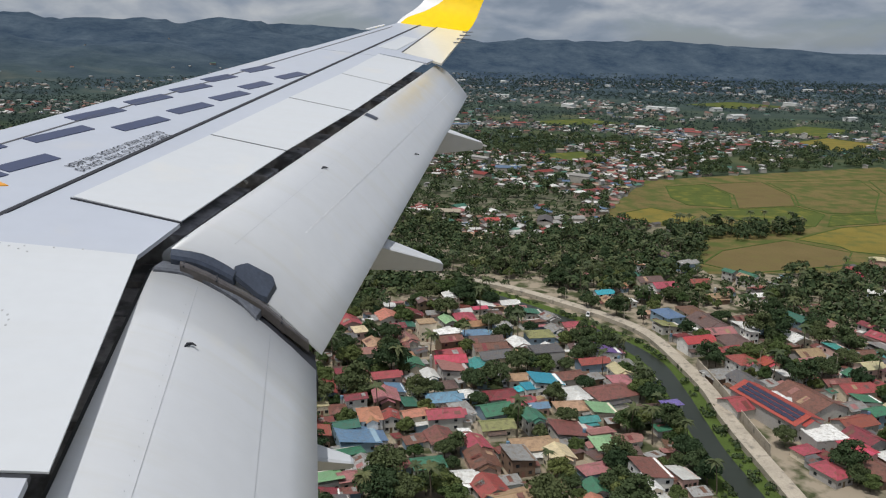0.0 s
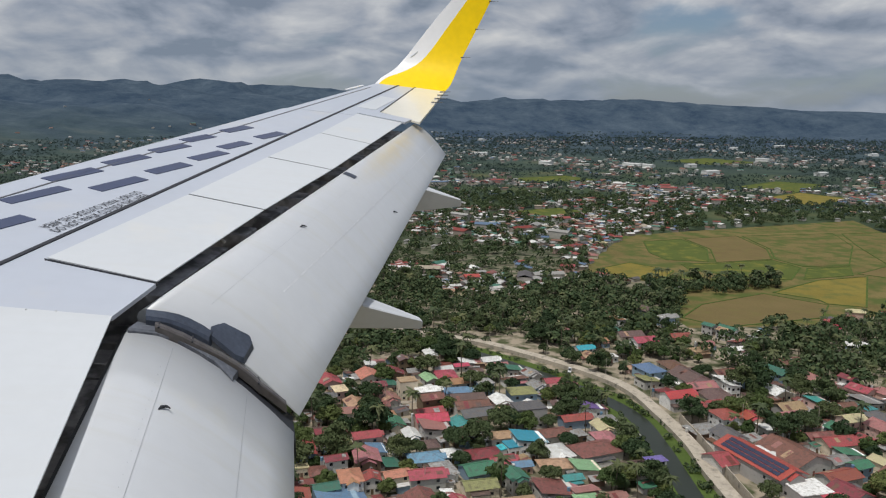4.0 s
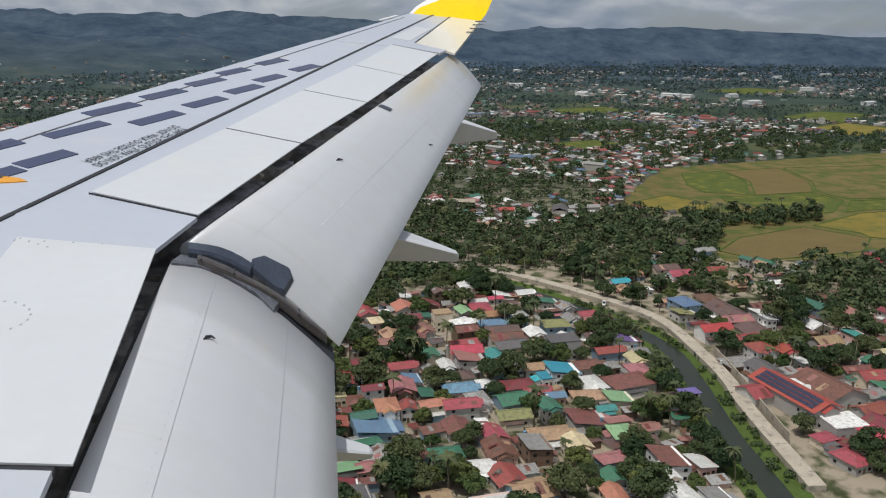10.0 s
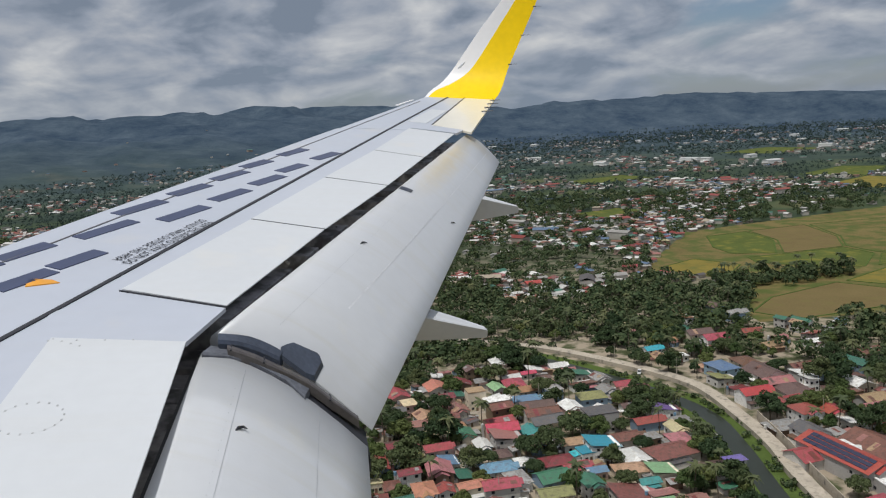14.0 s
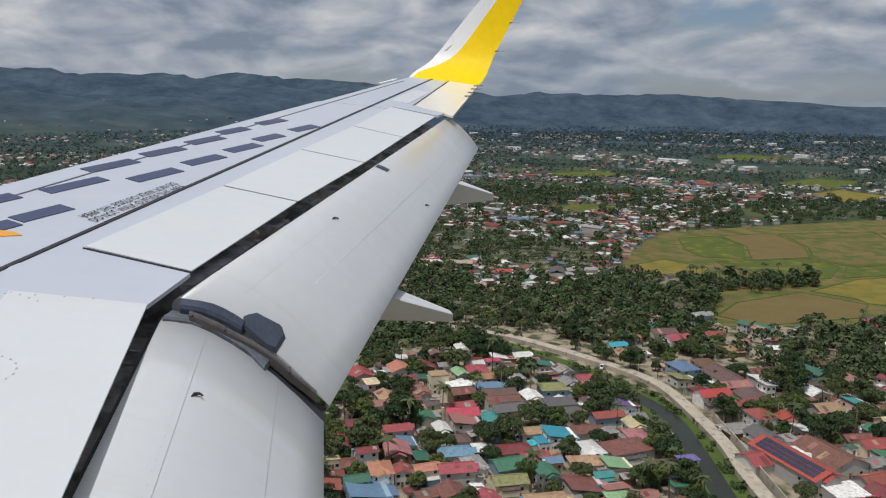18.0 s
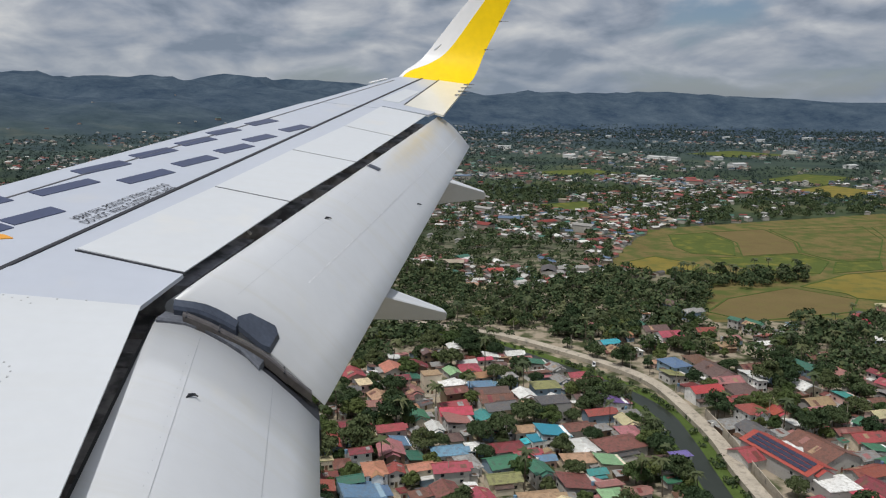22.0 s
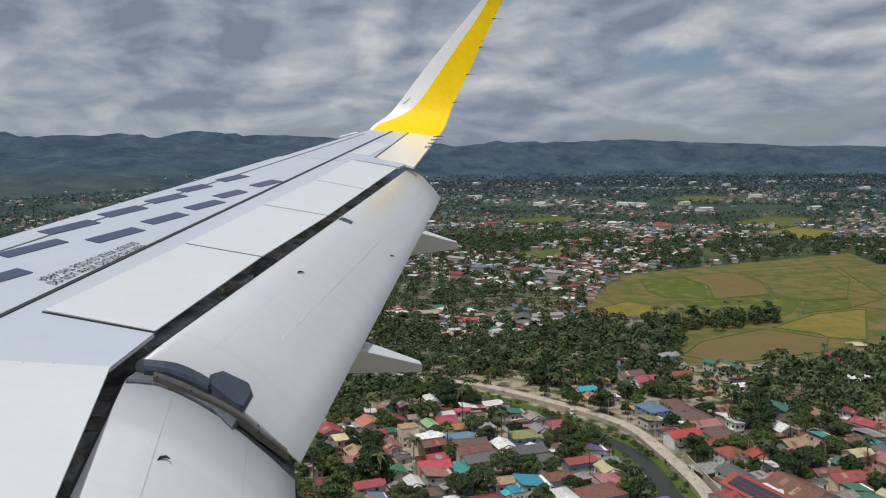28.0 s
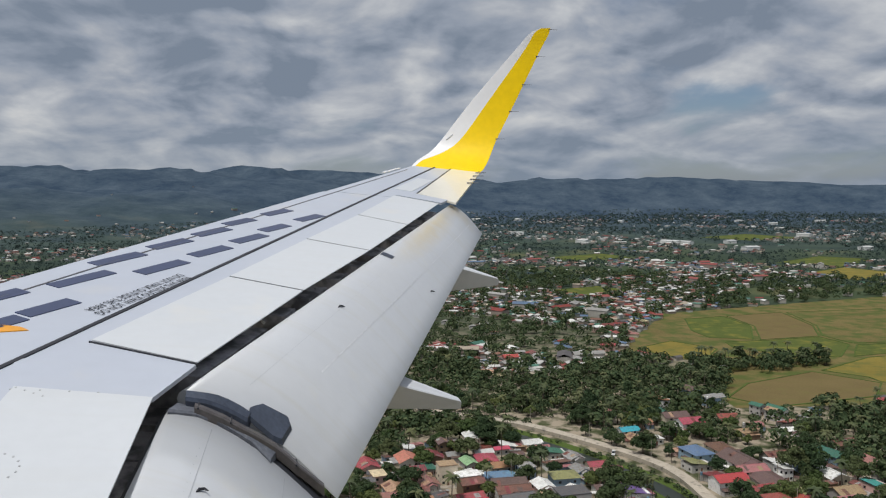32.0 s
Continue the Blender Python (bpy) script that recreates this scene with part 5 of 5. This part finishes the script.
def fill_houses(poly, count, rng, turn, gap):
    xs, ys = [p[0] for p in poly], [p[1] for p in poly]
    made = 0
    for _ in range(count * 30):
        x, y = rng.uniform(min(xs), max(xs)), rng.uniform(min(ys), max(ys))
        w = rng.uniform(7, 13)
        if made >= count:
            break
        if inside(x, y, poly) and free(x, y, w * gap) and not near_line(x, y, RIVER, 14) and not near_line(x, y, WALL_TOP, 10) and not any(inside(x, y, p) for p in PLOTS):
            house(round(x, 1), round(y, 1), round(w, 1), round(w * rng.uniform(0.6, 0.9), 1), rng.choice([3.0, 3.2, 3.4, 5.8]), turn + rng.choice([0, 0, 90]) + rng.uniform(-6, 6),
                  rng.choice(["gable", "gable", "hip", "shed"]), rng.choice(MIX), rng.randrange(7))
            made += 1


R = random.Random(11)
fill_houses(TOWN, 112, R, 4, 0.30)
fill_houses(TOWN_EAST, 74, R, 8, 0.32)
fill_houses([(480, -200), (470, -262), (405, -300), (375, -240), (395, -190), (440, -170)], 14, R, 15, 0.7)
fill_houses([(360, -300), (430, -420), (380, -430), (300, -330)], 5, R, 20, 0.9)



def shack(x, y, w, d, h, turn, colour, wall):
    """A small leaning sheet-roofed hut between the houses."""
    TAKEN.append((x, y, max(w, d) * 0.5))
    ob = tagged(empty("shack", pose(x, y, 0, 0, 0, turn)), f"small shack with a {TINT[colour]} sheet roof squeezed between houses", "shack", "town shacks")
    a, b = w / 2, d / 2
    fall = 0.12 * (1 if (x * 10) % 2 < 1 else -1)
    piece("wall", mesh_from("wall", *prism([(-a, -b), (a, -b), (a, b), (-a, b)], -0.2, lambda p, q: h + fall * q), WALLS[wall]), ob)
    rf = piece("roof", mesh_from("roof", *prism([(-a - 0.4, -b - 0.4), (a + 0.4, -b - 0.4), (a + 0.4, b + 0.4), (-a - 0.4, b + 0.4)], lambda p, q: h + 0.02 + fall * q, lambda p, q: h + 0.09 + fall * q), ROOFS[colour]), ob)
    px = (x * 7) % w * 0.5 - a * 0.5
    piece("roof_sheet", mesh_from("roof_sheet", *prism([(px - 0.7, -b * 0.9), (px + 0.7, -b * 0.9), (px + 0.6, b * 0.5), (px - 0.8, b * 0.5)], lambda p, q: h + 0.09 + fall * q, lambda p, q: h + 0.13 + fall * q), ROOFS["rust" if colour != "rust" else "grey"]), rf)
    piece("door", DOORM, ob, m=pose(-a - 0.03, 0.1 * d, 0, 0, 0, 90))


def fill_shacks(poly, count, rng, turn):
    xs, ys = [p[0] for p in poly], [p[1] for p in poly]
    made = 0
    for _ in range(count * 40):
        x, y, w = round(rng.uniform(min(xs), max(xs)), 1), round(rng.uniform(min(ys), max(ys)), 1), rng.uniform(3.5, 6.5)
        if made >= count:
            break
        if inside(x, y, poly) and free(x, y, w * 0.34) and not near_line(x, y, RIVER, 12) and not near_line(x, y, WALL_TOP, 8):
            shack(x, y, w, w * rng.uniform(0.6, 0.9), rng.uniform(2.2, 3.0), turn + rng.choice([0, 90]) + rng.uniform(-15, 15),
                  rng.choice(["rust"] * 4 + ["grey"] * 4 + ["brown"] * 3 + ["white", "maroon", "pink", "dark", "tan", "green"]), rng.randrange(7))
            made += 1


fill_shacks(TOWN, 95, R, 4)
fill_shacks(TOWN_EAST, 55, R, 8)

# ---- trees ----


def card_cloud(centres, radii, per, size, rng, squash=0.8):
    """Leaf clumps: small tilted quads scattered over the skins of round lobes."""
    n = len(centres)
    d = rng.normal(size=(n, per, 3))
    d /= np.linalg.norm(d, axis=2, keepdims=True)
    d[..., 2] = np.where(d[..., 2] < -0.3, -d[..., 2], d[..., 2])
    rad = np.asarray(radii)[:, None, None] * rng.uniform(0.72, 1.06, (n, per, 1))
    pos = np.asarray(centres)[:, None, :] + d * rad * np.array([1, 1, squash])
    nrm = d + rng.normal(scale=0.45, size=d.shape)
    nrm /= np.linalg.norm(nrm, axis=2, keepdims=True)
    u = np.cross(nrm, rng.normal(size=d.shape))
    u /= np.linalg.norm(u, axis=2, keepdims=True)
    v = np.cross(nrm, u)
    s = (np.asarray(size).reshape(-1, 1, 1) if np.ndim(size) else size) * rng.uniform(0.6, 1.25, (n, per, 1))
    quad = np.stack([pos - u * s - v * s * 0.7, pos + u * s - v * s * 0.6, pos + u * s * 0.8 + v * s * 0.7, pos - u * s * 0.9 + v * s * 0.6], 2)
    verts = quad.reshape(-1, 3)
    return verts, np.arange(len(verts)).reshape(-1, 4)


def broad_tree(seed, height, spread, mat):
    """Prototype broadleaf tree: trunk with limbs, crown of many lobes."""
    rng = np.random.RandomState(seed)
    ob = tagged(empty("tree" if height > 8.5 else "small_tree", pose(0, -400, 0)), "broad green tree with a dense uneven crown" if height > 8.5 else "low bushy green tree with a dense crown", "tree", "town trees")
    lobes = 30
    ang, rr = rng.uniform(0, math.tau, lobes), spread * np.sqrt(rng.uniform(0.02, 1, lobes)) * 0.75
    zz = height * (0.30 + 0.52 * (1 - (rr / spread) ** 2) * rng.uniform(0.25, 1.1, lobes))
    cen = np.stack([rr * np.cos(ang), rr * np.sin(ang), zz], 1)
    verts, faces = card_cloud(cen, rng.uniform(0.22, 0.40, lobes) * spread, 120, 0.036 * spread + 0.10, rng)
    limbs_v, limbs_f = tube([(0, 0, -0.3), (0.1, 0, height * 0.3), (0.2, 0.1, height * 0.62)], [0.32, 0.24, 0.1], 7)
    for c in cen[:6]:
        v, f = tube([(0.1, 0.05, height * 0.34), tuple(c * 0.6 + np.array([0, 0, height * 0.18])), tuple(c)], [0.16, 0.1, 0.04], 5)
        limbs_f += [tuple(q + len(limbs_v) for q in p) for p in f]
        limbs_v += v
    piece("trunk", mesh_from("trunk", limbs_v, limbs_f, BARK), ob)
    piece("crown", fast_mesh("crown", verts, faces, mat), ob)
    return ob


def palm_tree(seed, height):
    rng = random.Random(seed)
    ob = tagged(empty("palm_tree", pose(0, -420, 0)), "tall coconut palm with drooping green fronds", "palm", "palms")
    lean = rng.uniform(-0.12, 0.12)
    top = Vector((lean * height, rng.uniform(-0.8, 0.8), height))
    piece("trunk", mesh_from("trunk", *tube([(0, 0, -0.3), (top.x * 0.3, top.y * 0.3, height * 0.45), tuple(top)], [0.24, 0.17, 0.12], 7), BARK), ob)
    verts, faces = [], []
    for i in range(22):
        a, lift = rng.uniform(0, math.tau), rng.uniform(-0.25, 1.0)
        L = rng.uniform(3.0, 4.3)
        side = Vector((-math.sin(a), math.cos(a), 0))
        base = len(verts)
        for k in range(6):
            t = k / 5
            p = top + Vector((math.cos(a) * L * t, math.sin(a) * L * t, lift * L * t * 0.8 - L * 0.75 * t * t))
            wd = 0.6 * math.sin(min(t * 1.15 + 0.12, 1) * math.pi) + 0.05
            verts += [tuple(p + side * wd - Vector((0, 0, wd * 0.45))), tuple(p), tuple(p - side * wd - Vector((0, 0, wd * 0.45)))]
        for k in range(5):
            q = base + k * 3
            faces += [(q, q + 1, q + 4, q + 3), (q + 1, q + 2, q + 5, q + 4)]
    piece("crown", mesh_from("crown", verts, faces, LEAF_P), ob)
    return ob


BROAD = [broad_tree(21 + i, h, s, m) for i, (h, s, m) in enumerate(((11, 5.5, LEAF_A), (9, 4.5, LEAF_A), (13, 6.5, LEAF_A), (8, 4.2, LEAF_B), (10, 5.0, LEAF_B), (7, 3.4, LEAF_A), (6, 3.0, LEAF_B)))]
PALMS = [palm_tree(40 + i, h) for i, h in enumerate((11, 13, 9.5, 12))]
used_proto = set()


def plant(proto, x, y, turn, size):
    m = pose(x, y, 0, 0, 0, turn)
    if proto.name not in used_proto:
        used_proto.add(proto.name)
        proto.matrix_basis = m @ Matrix.Scale(size, 4)
        return
    c = copy_thing(proto, m)
    c.scale = (size, size, size * (0.9 + 0.2 * ((turn * 7.3) % 1)))


def plant_many(poly, count, rng, palms, gap, low, high):
    xs, ys = [p[0] for p in poly], [p[1] for p in poly]
    made, spots = 0, []
    for _ in range(count * 25):
        x, y = rng.uniform(min(xs), max(xs)), rng.uniform(min(ys), max(ys))
        if made >= count:
            break
        if inside(x, y, poly) and free(x, y, 2.0) and not near_line(x, y, WALL_TOP, 7) and not near_line(x, y, RIVER, 7.5) and all((x - a) ** 2 + (y - b) ** 2 > gap * gap for a, b in spots) and not any(inside(x, y, p) for p in PLOTS):
            spots.append((x, y))
            plant(rng.choice(PALMS) if rng.random() < palms else rng.choice(BROAD), round(x, 1), round(y, 1), rng.uniform(0, 360), rng.uniform(low, high))
            made += 1


plant_many(TOWN, 205, R, 0.16, 4.0, 0.7, 1.35)
plant_many(TOWN_EAST, 90, R, 0.2, 3.8, 0.7, 1.3)
plant_many([(420, -206), (455, -112), (480, -80), (500, -95), (470, -160), (450, -215)], 40, R, 0.3, 5.5, 0.8, 1.2)
plant_many([(405, -20), (470, -10), (480, -80), (400, -52)], 26, R, 0.3, 5.5, 0.8, 1.2)
for x, y, k in ((338, -148, 0), (331, -150, 1), (325, -151, 2), (318, -152, 0), (309, -150, 1), (297, -146, 3), (290, -148, 0), (283, -147, 2), (276, -145, 1), (264, -143, 3), (256, -140, 0), (247, -139, 2)):
    plant(PALMS[k % 4] if k < 2 else BROAD[k], x, y, x * 7 % 360, 0.9)
plant_many(BELT, 60, R, 0.85, 6, 0.9, 1.3)
plant_many(GROVE, 42, R, 0.7, 6, 0.8, 1.15)

plant_many([(345, -182), (400, -158), (440, -160), (480, -200), (470, -262), (380, -245)], 95, R, 0.3, 4, 0.7, 1.05)

# a row of palms and broad trees between the paddies
for i in range(46):
    k = R.random()
    x, y = 541 + 22 * R.random() - 14 * k, -300 - 108 * k
    plant(R.choice(PALMS) if R.random() < 0.7 else R.choice(BROAD), round(x, 1), round(y, 1), R.uniform(0, 360), R.uniform(0.8, 1.2))

# ---- street furniture and parked vehicles ----


def utility_pole(x, y, turn):
    ob = tagged(empty("utility_pole", pose(x, y, 0, 0, 0, turn)), "tall grey utility pole with a crossarm beside a street", "utility pole", "street poles")
    piece("pole", mesh_from("pole", *tube([(0, 0, -0.3), (0, 0, 5), (0, 0, 10.5)], [0.17, 0.14, 0.10], 8), CONCRETE), ob)
    piece("crossarm", mesh_from("crossarm", *prism([(-1.1, -0.06), (1.1, -0.06), (1.1, 0.06), (-1.1, 0.06)], 9.6, 9.75), BARK), ob)
    for k in (-0.9, 0, 0.9):
        piece("insulator", mesh_from("insulator", *tube([(k, 0, 9.75), (k, 0, 9.95)], [0.06, 0.05], 6), GREY_METAL), ob)


for x, y, a in ((340, -84, 90), (315, -85, 90), (288, -88, 90), (350, -60, 10), (349, -100, 10), (300, -57, 90), (262, -59, 90), (432, -135, 40), (398, -157, 50), (362, -175, 60), (330, -183, 90),
                (295, -183, 90), (290, -205, 15), (280, -235, 10), (326, -220, 10), (316, -262, 20)):
    utility_pole(x, y, a)

TYRE = material("tyre_rubber", (0.02, 0.02, 0.02), 0.8)
WHEEL = mesh_from("wheel", *tube([(0, -0.1, 0), (0, 0.1, 0)], [0.33, 0.33], 12), TYRE)
PAINTS = {n: material("car_" + n, c, 0.3, coat=0.6, vary=0.03) for n, c in (("white", (0.7, 0.7, 0.7)), ("red", (0.4, 0.03, 0.03)), ("silver", (0.4, 0.41, 0.42)), ("blue", (0.04, 0.09, 0.25)))}


def parked_car(x, y, turn, paint, long=4.3, tall=1.5):
    ob = tagged(empty("car", pose(x, y, 0.09, 0, 0, turn)), f"{paint} {'van' if tall > 1.7 else 'car'} parked at the roadside", "car", "parked vehicles")
    L, hw = long / 2, 0.85
    side = [(-L, 0.35), (L, 0.35), (L, 0.8), (L * 0.55, 0.95), (L * 0.3, tall), (-L * 0.75, tall), (-L, 0.95)]
    v, f = loft([[(p, -hw, q) for p, q in side], [(p, hw, q) for p, q in side]])
    piece("body", mesh_from("body", v, f, PAINTS[paint]), ob)
    glass = [(L * 0.5, 0.98), (L * 0.28, tall - 0.06), (-L * 0.72, tall - 0.06), (-L * 0.9, 0.98)]
    for s in (-1, 1):
        v, f = loft([[(p, s * hw, q) for p, q in glass], [(p, s * (hw + 0.015), q) for p, q in glass]])
        piece("side_window", mesh_from("side_window", v, f, GLASS), ob)
        for k in (-0.6, 0.6):
            piece("wheel", WHEEL, ob, m=pose(k * L, s * 0.78, 0.33))
    piece("windscreen", mesh_from("windscreen", *prism([(L * 0.30, -0.7), (L * 0.54, -0.7), (L * 0.54, 0.7), (L * 0.30, 0.7)], lambda p, q: 0.97 + (tall - 0.97) * (L * 0.55 - p) / (L * 0.25), lambda p, q: 0.99 + (tall - 0.97) * (L * 0.55 - p) / (L * 0.25)), GLASS), ob)


for x, y, a, c, l, t in ((335, -87, 2, "white", 4.3, 1.5), (326, -91, 182, "silver", 4.2, 1.5), (305, -88, 3, "red", 4.1, 1.5), (296, -92, 183, "white", 4.8, 2.0), (328, -112, 4, "white", 4.8, 2.0),
                         (286, -212, 100, "silver", 4.3, 1.5), (281, -240, 98, "white", 5.0, 2.1), (325, -232, 95, "blue", 4.2, 1.5), (375, -161, 150, "white", 4.8, 2.0)):
    parked_car(x, y, a, c, l, t)

# plain block wall along the works yard by the river
yard = smooth_line([(300, -181), (272, -176), (246, -170), (222, -165)])
tagged(new("boundary_wall", mesh_from("boundary_wall", *strip(yard, 0.15, -0.2, 4.4), CONCRETE)), "grey stained concrete boundary wall of a yard", "wall", kind="structure")

# ---- the far plain: woods and towns, too many to count ----
rs = np.random.RandomState(5)


def scatter(n, r0, r1, power):
    """Points in the open sector before the window, thinning out with distance."""
    k = rs.uniform(size=n)
    r = (r0 ** power + k * (r1 ** power - r0 ** power)) ** (1 / power)
    a = np.radians(rs.uniform(-58, 34, n))
    return np.stack([r * np.cos(a), r * np.sin(a)], 1)


def town_value(x, y):
    return noise.noise(Vector((x / 330, y / 330, 9.2))) + 0.5 * noise.noise(Vector((x / 120, y / 120, 2.2)))


def open_value(x, y):
    return noise.noise(Vector((x / 260, y / 200, 30.5)))


def woods(name, n, r0, r1, power, per, base, grow, label, mat, extra=(), leaf=0.30):
    pts = [(x, y, math.hypot(x, y)) for x, y in extra]
    for x, y in scatter(n, r0, r1, power):
        if any(inside(x, y, p) for p in PLOTS) or inside(x, y, TOWN) or inside(x, y, TOWN_EAST):
            continue
        tv, r = town_value(x, y), math.hypot(x, y)
        if open_value(x, y) > 0.34 and r < 3000 and rs.uniform() < 0.9:
            continue
        if tv > 0.15 and r < 2600 and rs.uniform() < 0.2:
            continue
        pts.append((x, y, r))
    p = np.array(pts)
    z = np.array([ground_z(a, b) for a, b in p[:, :2]])
    p, z = p[z < 24], z[z < 24]
    size = (base + grow * p[:, 2]) * rs.uniform(0.45, 1.0, len(p)) * rs.uniform(0.8, 1.6, len(p))
    cen = np.stack([p[:, 0], p[:, 1], z + size * rs.uniform(0.55, 1.05, len(p))], 1)
    v, f = card_cloud(cen, size, per, size * leaf, rs, 0.85)
    ob = new(name, fast_mesh(name, v, f, mat))
    tagged(ob, label, "woods", kind="stuff")


def in_poly(poly, n):
    xs, ys = [p[0] for p in poly], [p[1] for p in poly]
    res = []
    while len(res) < n:
        x, y = rs.uniform(min(xs), max(xs)), rs.uniform(min(ys), max(ys))
        if inside(x, y, poly) and free(x, y, 1.5) and not near_line(x, y, WALL_TOP, 8):
            res.append((x, y))
    return res


woods("near_woods", 7200, 440, 1300, 1.5, 84, 4.3, 0.0004, "dense green trees among the far houses", LEAF_MID, in_poly(BELT, 780) + in_poly(GROVE, 130) + in_poly([(537, -290), (530, -318), (518, -342), (527, -388), (560, -412), (566, -373)], 85), 0.165)

def along(line, lo, hi, n):
    """Random places beside a line, between two distances from it."""
    res = []
    for _ in range(n):
        i = rs.randint(0, len(line) - 1)
        a, b = Vector(line[i]), Vector(line[i + 1])
        d = (b - a).normalized()
        p = a.lerp(b, rs.uniform()) + Vector((-d.y, d.x)) * rs.choice([-1, 1]) * rs.uniform(lo, hi)
        res.append((p.x, p.y))
    return res


woods("bank_shrubs", 0, 440, 1250, 1.5, 40, 1.2, 0.0, "low shrubs and reeds along the river bank", LEAF_MID,
      along(RIVER, 4.6, 9.5, 260))
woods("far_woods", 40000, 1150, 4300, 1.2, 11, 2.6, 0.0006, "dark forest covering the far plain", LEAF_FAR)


MID_WALLS = [mesh_from("house_walls", [(a * w, b * d, z) for z in (-1, h) for a, b in ((-1, -1), (1, -1), (1, 1), (-1, 1))],
                       [(0, 1, 5, 4), (1, 2, 6, 5), (2, 3, 7, 6), (3, 0, 4, 7), (4, 5, 6, 7)], WALLS[i % 5]) for i, (w, d, h) in enumerate(((4.2, 3.0, 2.7), (5.0, 3.4, 3.0), (3.6, 2.8, 2.6), (5.6, 3.8, 5.4), (4.6, 3.2, 2.8)))]
MID_SIZE = ((4.2, 3.0, 2.7), (5.0, 3.4, 3.0), (3.6, 2.8, 2.6), (5.6, 3.8, 5.4), (4.6, 3.2, 2.8))
MID_ROOFS = {}


def mid_roof(i, colour, hip):
    if (i, colour, hip) not in MID_ROOFS:
        w, d, h = MID_SIZE[i]
        A, B, r = w + 0.5, d + 0.5, d * 0.42
        e = A - B * 0.8 if hip else A
        v = [(-A, -B, h), (A, -B, h), (A, B, h), (-A, B, h), (-e, 0, h + r), (e, 0, h + r), (-A, -B, h - 0.12), (A, -B, h - 0.12), (A, B, h - 0.12), (-A, B, h - 0.12)]
        f = [(0, 1, 5, 4), (2, 3, 4, 5), (1, 2, 5), (3, 0, 4), (9, 8, 7, 6), (6, 7, 1, 0), (7, 8, 2, 1), (8, 9, 3, 2), (9, 6, 0, 3)]
        MID_ROOFS[(i, colour, hip)] = mesh_from("roof", v, f, ROOFS[colour])
    return MID_ROOFS[(i, colour, hip)]


def mid_house(x, y, turn, rng):
    i, colour, hip = rng.randint(5), MIX[rng.randint(len(MIX))], rng.uniform() < 0.4
    ob = tagged(new("bungalow", MID_WALLS[i]), f"{'two-storey' if i == 3 else 'low'} bungalow with a {TINT[colour]} roof among trees", "bungalow", "outer town houses")
    ob.matrix_basis = pose(x, y, 0, 0, 0, turn)
    piece("roof", mid_roof(i, colour, hip), ob)


def far_town(name, n, r0, r1, power, grow, thresh, single=0):
    vr, fr, vw, fw = [], [], [], []
    for x, y in scatter(n, r0, r1, power):
        r = math.hypot(x, y)
        if any(inside(x, y, p) for p in PLOTS) or inside(x, y, BELT) or inside(x, y, TOWN) or inside(x, y, TOWN_EAST) or inside(x, y, GROVE):
            continue
        if town_value(x, y) < thresh + (0.25 if r > 2600 else 0) and rs.uniform() < 0.93:
            continue
        if single and r < 820:
            single -= 1
            mid_house(round(x, 1), round(y, 1), rs.choice([5, 95, 20, 110, 60]) + rs.uniform(-8, 8), rs)
            continue
        w, d, h = rs.uniform(6, 12) * grow, rs.uniform(5, 7.5) * grow, rs.choice([2.4, 2.6, 2.8, 4.2])
        if rs.uniform() < 0.012:
            w, d, h = w * 2.4, d * 1.8, 7.5
        g, rise = ground_z(x, y), d * 0.18
        if g > 18 and rs.uniform() < (0.6 if g < 60 else 0.97):
            continue
        c, s = math.cos(t0 := rs.uniform(0, math.pi)), math.sin(t0)
        P = lambda a, b, z: (x + a * c - b * s, y + a * s + b * c, g + z)
        a, b, k = w / 2, d / 2, len(vw)
        vw += [P(-a, -b, -1), P(a, -b, -1), P(a, b, -1), P(-a, b, -1), P(-a, -b, h), P(a, -b, h), P(a, b, h), P(-a, b, h)]
        fw += [(k, k + 1, k + 5, k + 4), (k + 1, k + 2, k + 6, k + 5), (k + 2, k + 3, k + 7, k + 6), (k + 3, k, k + 4, k + 7)]
        a, b, k = a + 0.5, b + 0.5, len(vr)
        vr += [P(-a, -b, h), P(a, -b, h), P(a, 0, h + rise), P(-a, 0, h + rise), P(a, b, h), P(-a, b, h)]
        fr += [(k, k + 1, k + 2, k + 3), (k + 3, k + 2, k + 4, k + 5)]
    ob = tagged(empty(name), "spread of small distant houses with mixed roofs", "town", kind="stuff")
    piece("far_walls", fast_mesh("far_walls", vw, fw, FAR_WALL), ob)
    piece("far_roofs", fast_mesh("far_roofs", vr, fr, FAR_ROOF), ob)


far_town("middle_town", 12500, 560, 1500, 1.3, 0.95, -0.06, 270)
far_town("distant_town", 8000, 1400, 4000, 1.1, 1.1, 0.05)

# long pale sheds far out on the plain
SHED = material("pale_shed_roof", (0.50, 0.50, 0.49), 0.6, vary=0.15, scale=0.05, spec=0.2)
for _ in range(20):
    r, a = rs.uniform(1700, 3500), math.radians(rs.uniform(-46, -6))
    x, y, w, d = r * math.cos(a), r * math.sin(a), rs.uniform(10, 26), rs.uniform(7, 11)
    if ground_z(x, y) > 12:
        continue
    ob = tagged(new("shed", mesh_from("shed", *prism([(-w, -d), (w, -d), (w, d), (-w, d)], -3, 6.0), WALLS[2])), "long pale industrial shed far out on the plain", "shed", "industrial sheds")
    ob.matrix_basis = pose(x, y, ground_z(x, y) + 1, 0, 0, rs.choice([80, 95, 20]) + rs.uniform(-10, 10))
    v, f = loft([[(k * (w + 0.5), q, z) for q, z in ((-d - 0.6, 6.0), (0, 6.0 + d * 0.22), (d + 0.6, 6.0))] for k in (-1, 1)])
    piece("roof", mesh_from("roof", v, f, SHED), ob)
